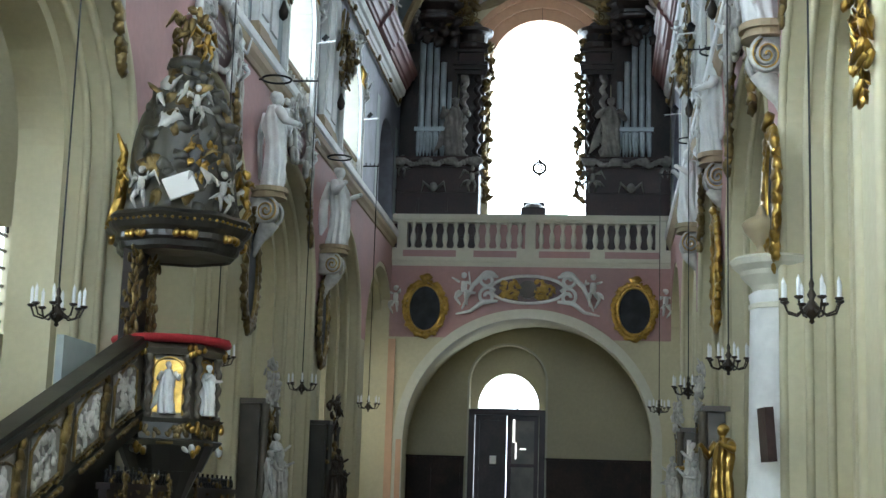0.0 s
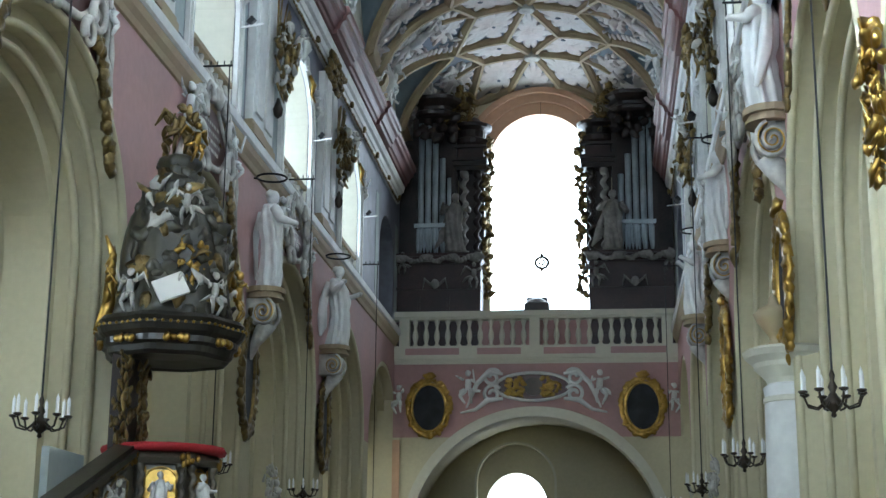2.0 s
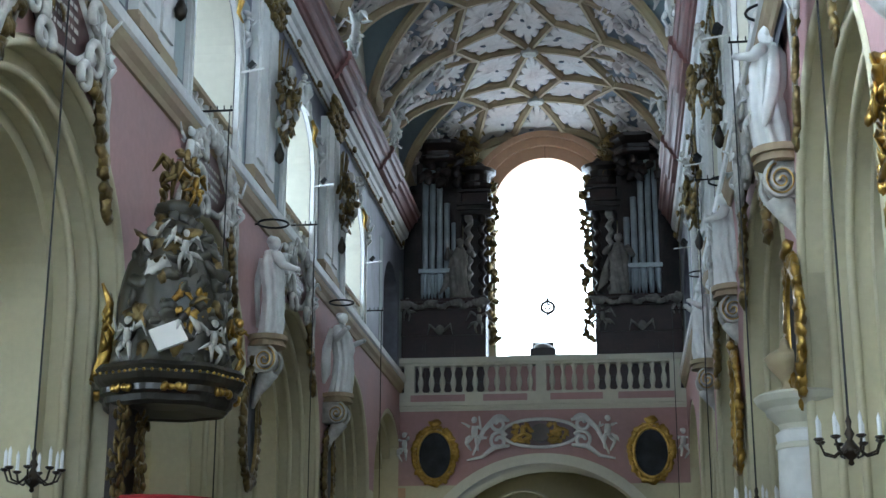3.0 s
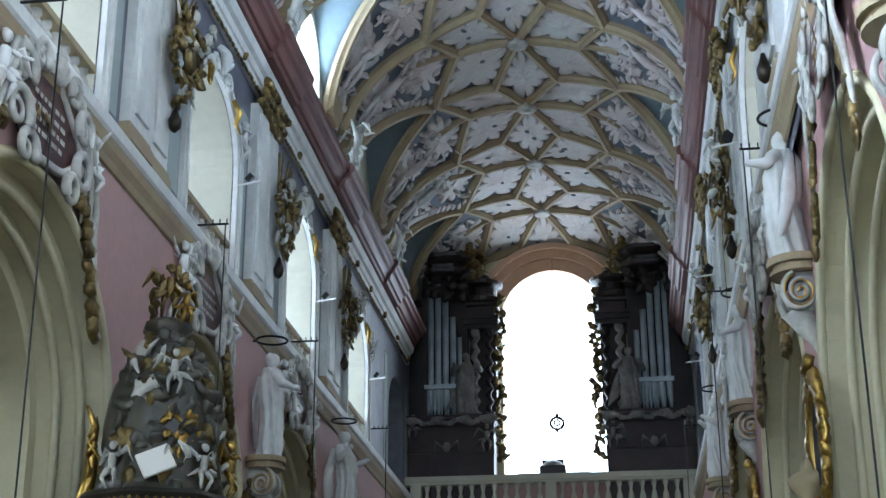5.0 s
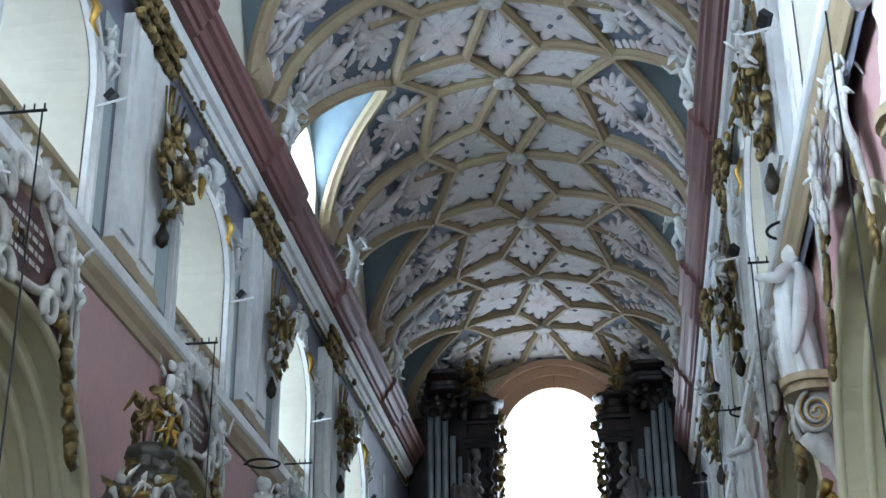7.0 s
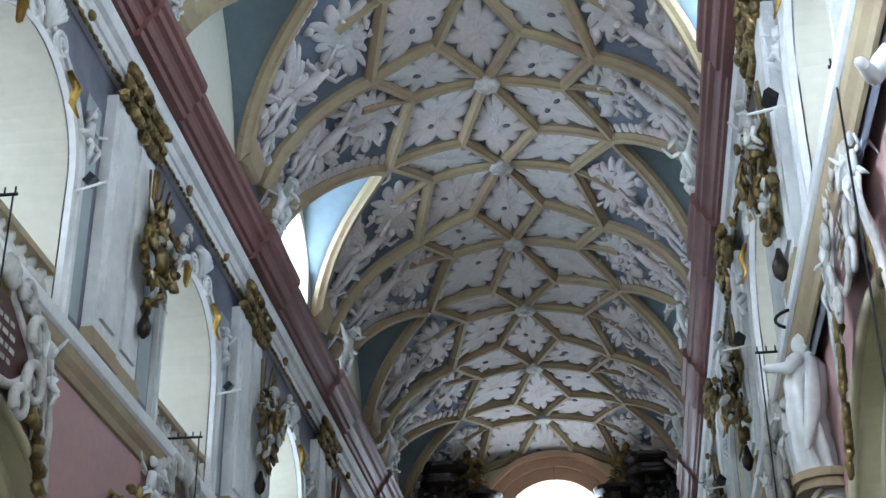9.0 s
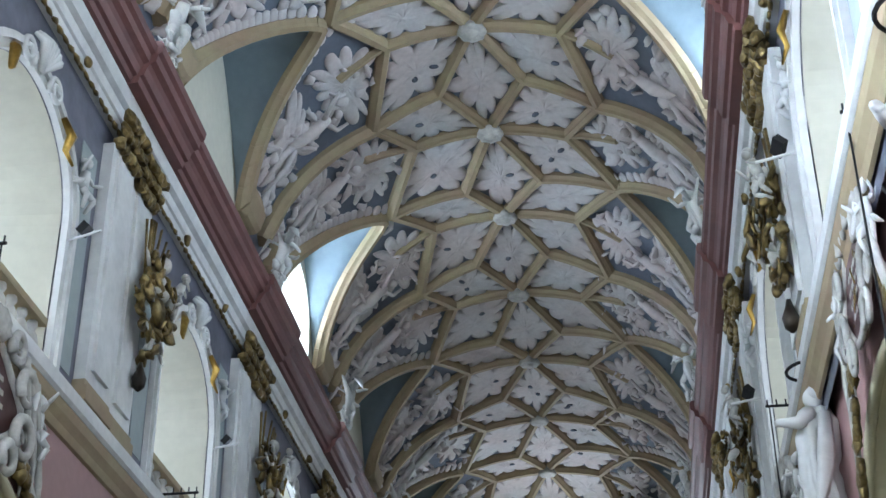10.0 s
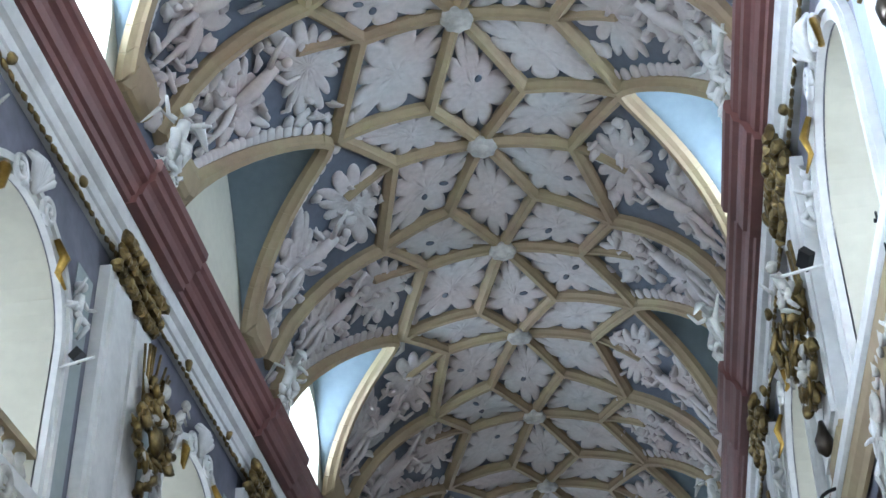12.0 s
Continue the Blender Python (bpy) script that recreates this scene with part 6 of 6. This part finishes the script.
for t0 in (0.05, 0.25, 0.45, 0.65, 0.84):
    bm = bmesh.new()
    sloped(bm, -0.2, -0.17, t0, t0 + 0.13, -0.88, -0.22)
    pnl = part("relief_panel", bm, DUSTY, stair, "pale grey framed relief panel")
    bm = bmesh.new()
    for k in range(44):
        t = t0 + 0.015 + 0.1 * r.random()
        p = Vector(L0) + (Vector(L1) - Vector(L0)) * t
        q = r.uniform(0.5, 1.1)
        blob(bm, (-0.165, p.y, p.z - 0.55 + r.uniform(-.26, .26)), (0.03, 0.045 * q, 0.085 * q), (r.uniform(-1.2, 1.2), 0, 0), 1, 0.8)
    part("relief", bm, WHITE_OLD, pnl, "white figure relief", smooth=True)
    bm = bmesh.new()
    rim = []
    for t, dz in ((t0, -0.88), (t0 + 0.13, -0.88), (t0 + 0.13, -0.36), (t0 + 0.1, -0.26), (t0 + 0.065, -0.2), (t0 + 0.03, -0.26), (t0, -0.36), (t0, -0.88)):
        p = Vector(L0) + (Vector(L1) - Vector(L0)) * t
        rim.append(Vector((-0.165, p.y, p.z + dz)))
    tube(bm, rim, 0.022, 6)
    part("panel_frame", bm, OLDGOLD, pnl, "thin tarnished gilded frame")
    bm = bmesh.new()
    for k in range(7):
        p = Vector(L0) + (Vector(L1) - Vector(L0)) * (t0 + 0.165 + 0.004 * k)
        blob(bm, (-0.17, p.y, p.z - 0.2 - 0.11 * k), (0.04, 0.09, 0.08), (r.uniform(-1, 1), 0, 0), 1, 0.8)
    for k in range(6):
        p = Vector(L0) + (Vector(L1) - Vector(L0)) * (t0 + 0.02 * k)
        blob(bm, (-0.13, p.y, p.z - 1.06), (0.03, 0.1, 0.04), (0.2, 0, 0), 1, 0.6)
    part("gilt_mount", bm, OLDGOLD, stair, "gilded mount", smooth=True)
bm = bmesh.new()
box(bm, -0.05, 0.05, -0.6, 0.6, -0.75, 0.5)
gs = part("grey_board", bm, GREYGREEN)
gs.matrix_basis = pose(-4.5, 16.5, 3.05)
tagged(gs, "plain grey board behind the pulpit stair", "board")
bm = bmesh.new()
box(bm, -0.03, 0.03, -0.05, 0.05, -3.05, -0.74)
part("post", bm, GREYGREEN, gs)

# gilded branch on the pier beside the canopy
bm = bmesh.new()
tube(bm, [(0, -0.1, 0), (0.1, 0.0, 0.4), (0.05, 0.12, 0.8), (0.12, 0.0, 1.1), (0.05, -0.15, 1.35)], [0.07, 0.1, 0.07, 0.06, 0.02], 8)
for k in range(9):
    tube(bm, [(0.05, 0, 0.12 * k), (0.15, r.uniform(-.15, .15), 0.12 * k + 0.12), (0.1, r.uniform(-.25, .25), 0.12 * k + 0.3)], [0.04, 0.05, 0.01], 6, 0.5)
br = part("gilded_branch", bm, GOLD, smooth=True)
br.matrix_basis = pose(-4.6, 17.8, 5.3)
tagged(br, "gilded scrolling branch fixed to the pier", "ornament")


# ---- altars and pictures along the piers ----
def side_altar(side, y, seed, x_off=0.45, mats=(WHITE_OLD, OLDGOLD, GREYMARBLE), label="white and gilded side altar with figures against a pier"):
    t = thing("side_altar", pose(side * (WALL - x_off), y, 0, 0, 0, facing(side)), label, "altar", "side altars")
    r = random.Random(seed)
    for nm, x0, x1, w, z0, z1 in (("table", -0.4, 0.5, 0.75, 0, 1.0), ("slab", -0.4, 0.6, 0.85, 1.0, 1.1), ("predella", -0.4, 0.3, 0.6, 1.1, 1.5), ("ledge", -0.4, 0.35, 0.66, 1.5, 1.56), ("back", -0.4, 0.0, 0.5, 1.56, 3.4), ("entablature", -0.4, 0.12, 0.62, 3.4, 3.5)):
        bm = bmesh.new()
        box(bm, x0, x1, -w, w, z0, z1)
        part(nm, bm, mats[2], t)
    for s in (-1, 1):
        bm = bmesh.new()
        lathe(bm, [(0.1, 1.56), (0.08, 1.7), (0.07, 3.2), (0.1, 3.4)], 12, pose(0.1, s * 0.5, 0))
        part("column", bm, mats[2], t, "small marble column", smooth=True)
    for k in range(3):
        ob = part("figure", figure(0.95, seed + k, wide=0.9), mats[0], t, "white altar figure", smooth=True)
        ob.matrix_basis = pose(0.25, (-0.5, 0.0, 0.5)[k], (1.56, 1.9, 1.56)[k], 0, 0, r.uniform(-40, 40))
    bm = bmesh.new()
    carve(bm, r, 0.6, 0.55, 0.25, 44, 0.1)
    for v in bm.verts:
        v.co.z += 3.75
    part("crest", bm, mats[0], t, "leafy crest with rays", smooth=True)
    bm = bmesh.new()
    carve(bm, r, 0.62, 1.0, 0.2, 40, 0.09)
    for v in bm.verts:
        v.co.z += 2.6
    part("gilding", bm, mats[1], t, "gilded leaf carving", smooth=True)
    return t


side_altar(-1, 26.6, 600)
side_altar(-1, 33.9, 610, 0.4, (BRONZE, OLDGOLD, MARBLE), "dark carved side altar with bronze figures against a pier")
side_altar(1, 25.9, 620, 0.35)
side_altar(1, 33.2, 630, 0.35)

for s, x, y, z, w, h, lb in ((-1, -4.66, 26.2, 6.0, 0.42, 0.95, "tall dark oval painting in a dark gold frame"), (1, 4.78, 18.4, 5.95, 0.5, 0.78, "gilded framed oval mirror picture on a pier"), (1, 4.66, 26.6, 6.2, 0.45, 0.9, "tall dark oval painting in a gilded frame on a pier"), (-1, -4.66, 34.0, 6.0, 0.4, 0.9, "dark oval painting in a carved frame on a far pier")):
    oval_picture(0, 0, w, h, pose(x, y, z, 0, 0, facing(s)), lb, (OLDGOLD if s < 0 else GOLD, CANVAS), int(y), 1.2)

# white half column with a vase on the right pier
col = thing("half_column", pose(4.82, 18.75, 0), "white half column with a moulded capital on the pier", "column")
bm = bmesh.new()
lathe(bm, [(0.5, 0), (0.5, 1.7), (0.44, 1.75), (0.44, 1.85), (0.42, 2.0), (0.38, 4.5), (0.4, 4.6), (0.33, 4.65)], 28)
part("shaft", bm, WHITE, col, smooth=True)
bm = bmesh.new()
lathe(bm, [(0.33, 4.65), (0.36, 4.72), (0.5, 4.86), (0.52, 4.92), (0.62, 5.0), (0.66, 5.08), (0.6, 5.12), (0.2, 5.14)], 28)
lathe(bm, [(0.33, 4.35), (0.4, 4.4), (0.4, 4.46), (0.33, 4.5)], 28)
part("capital", bm, PALE, col, "pale moulded capital")
vase = thing("stone_vase", pose(4.62, 18.85, 5.14), "ochre stone vase finial on a column capital", "vase")
bm = bmesh.new()
lathe(bm, [(0.16, 0), (0.16, 0.06), (0.06, 0.12), (0.08, 0.2), (0.24, 0.4), (0.28, 0.5), (0.2, 0.58), (0.08, 0.64), (0.05, 0.74), (0.01, 0.8)], 18)
part("bowl", bm, OCHRE, vase, smooth=True)
bm = bmesh.new()
box(bm, -0.06, 0.06, -0.2, 0.2, 0, 0.72, pose(0, 0, 0, 0, -4, 8))
bk = part("hymn_board", bm, MAHOGANY)
bk.matrix_basis = pose(4.6, 17.95, 2.25)
tagged(bk, "brown wooden hymn board fixed to the pier", "board")
bm = bmesh.new()
for k in range(22):
    blob(bm, (0.05, 0.1 * math.sin(k * 0.7), -0.085 * k), (0.07, 0.09, 0.07), (r.uniform(-1, 1), 0, 0), 1, 0.8)
gl = part("gilded_garland", bm, OLDGOLD, smooth=True)
gl.matrix_basis = pose(4.72, 20.0, 5.0, 0, 0, 180)
tagged(gl, "hanging gilded fruit garland on the pier", "ornament")

st = thing("statue_stand", pose(4.45, 23.2, 0), "grey marble stand beside the arcade", "stand", "statue stands")
bm = bmesh.new()
for w, z0, z1 in ((0.42, 0, 0.2), (0.34, 0.2, 1.45), (0.42, 1.45, 1.6)):
    box(bm, -w, w, -w, w, z0, z1)
part("block", bm, GREYMARBLE, st)
ob = part("gilded_statue", figure(1.45, 700), GOLD, smooth=True)
ob.matrix_basis = pose(4.45, 23.2, 1.6, 0, 0, 215)
tagged(ob, "gilded statue of a bearded saint in folded robes", "statue", "gilded statues")
st2 = copy_thing(st, pose(4.4, 30.5, 0))
ob2 = part("gilded_statue", figure(1.35, 705), GOLD, smooth=True)
ob2.matrix_basis = pose(4.4, 30.5, 1.6, 0, 0, 200)
tagged(ob2, "gilded statue of a robed saint holding a tall candle", "statue", "gilded statues")
bm = bmesh.new()
tube(bm, [(0, 0, 0), (0, 0, 1.5)], 0.05, 10)
cd = part("tall_candle", bm, PAPER)
cd.matrix_basis = pose(4.3, 30.2, 1.6)
tagged(cd, "tall cream candle beside a gilded statue", "candle")

# gilded ornament of the nearest right pier
for z in (5.75, 6.35):
    bm = bmesh.new()
    carve(bm, random.Random(int(z * 10)), 0.35, 0.45, 0.25, 34, 0.11)
    ob = part("gilded_ornament", bm, GOLD, smooth=True)
    ob.matrix_basis = pose(4.82, 11.3, z, 0, 0, 180)
    tagged(ob, "gilded carved leaf ornament on the near pier", "ornament", "pier ornaments")

# dark wrought grille and stalls under the pulpit
gr = thing("wrought_grille", pose(-3.6, 17.6, 0), "dark wrought iron grille with gilded leaves below the pulpit", "grille")
bm = bmesh.new()
box(bm, -0.05, 0.05, -2.3, 4.0, 0.0, 1.62)
box(bm, -0.09, 0.09, -2.3, 4.0, 1.62, 1.7)
part("panel", bm, WOOD, gr, "dark panelled screen")
bm = bmesh.new()
for k in range(44):
    u = -2.2 + 6.1 * k / 43
    tube(bm, [(0, u, 1.68), (0, u, 1.86 + 0.05 * (k % 2))], 0.02, 5)
    tube(bm, [(0.01, u + p, 1.76 + q) for p, q in scroll_points(0.09, 1.4)], 0.016, 5)
part("crest", bm, IRON, gr, "curled iron crest")
bm = bmesh.new()
for k in range(230):
    q = r.uniform(0.4, 1.0)
    blob(bm, (0.06, r.uniform(-2.2, 3.9), r.uniform(1.0, 1.85)), (0.03 * q, 0.035 * q, 0.06 * q), (r.uniform(-1.3, 1.3), 0, 0), 1, 0.8)
for u in (-1.75, -0.6, 0.15, 1.5):
    for k in range(40):
        blob(bm, (0.09, u + r.uniform(-.05, .05), 0.9 + 0.9 * k / 39), (0.03, 0.03, 0.045), (r.uniform(-1, 1), 0, 0), 1, 0.8)
part("gilded_leaves", bm, OLDGOLD, gr, "small gilded leaves", smooth=True)
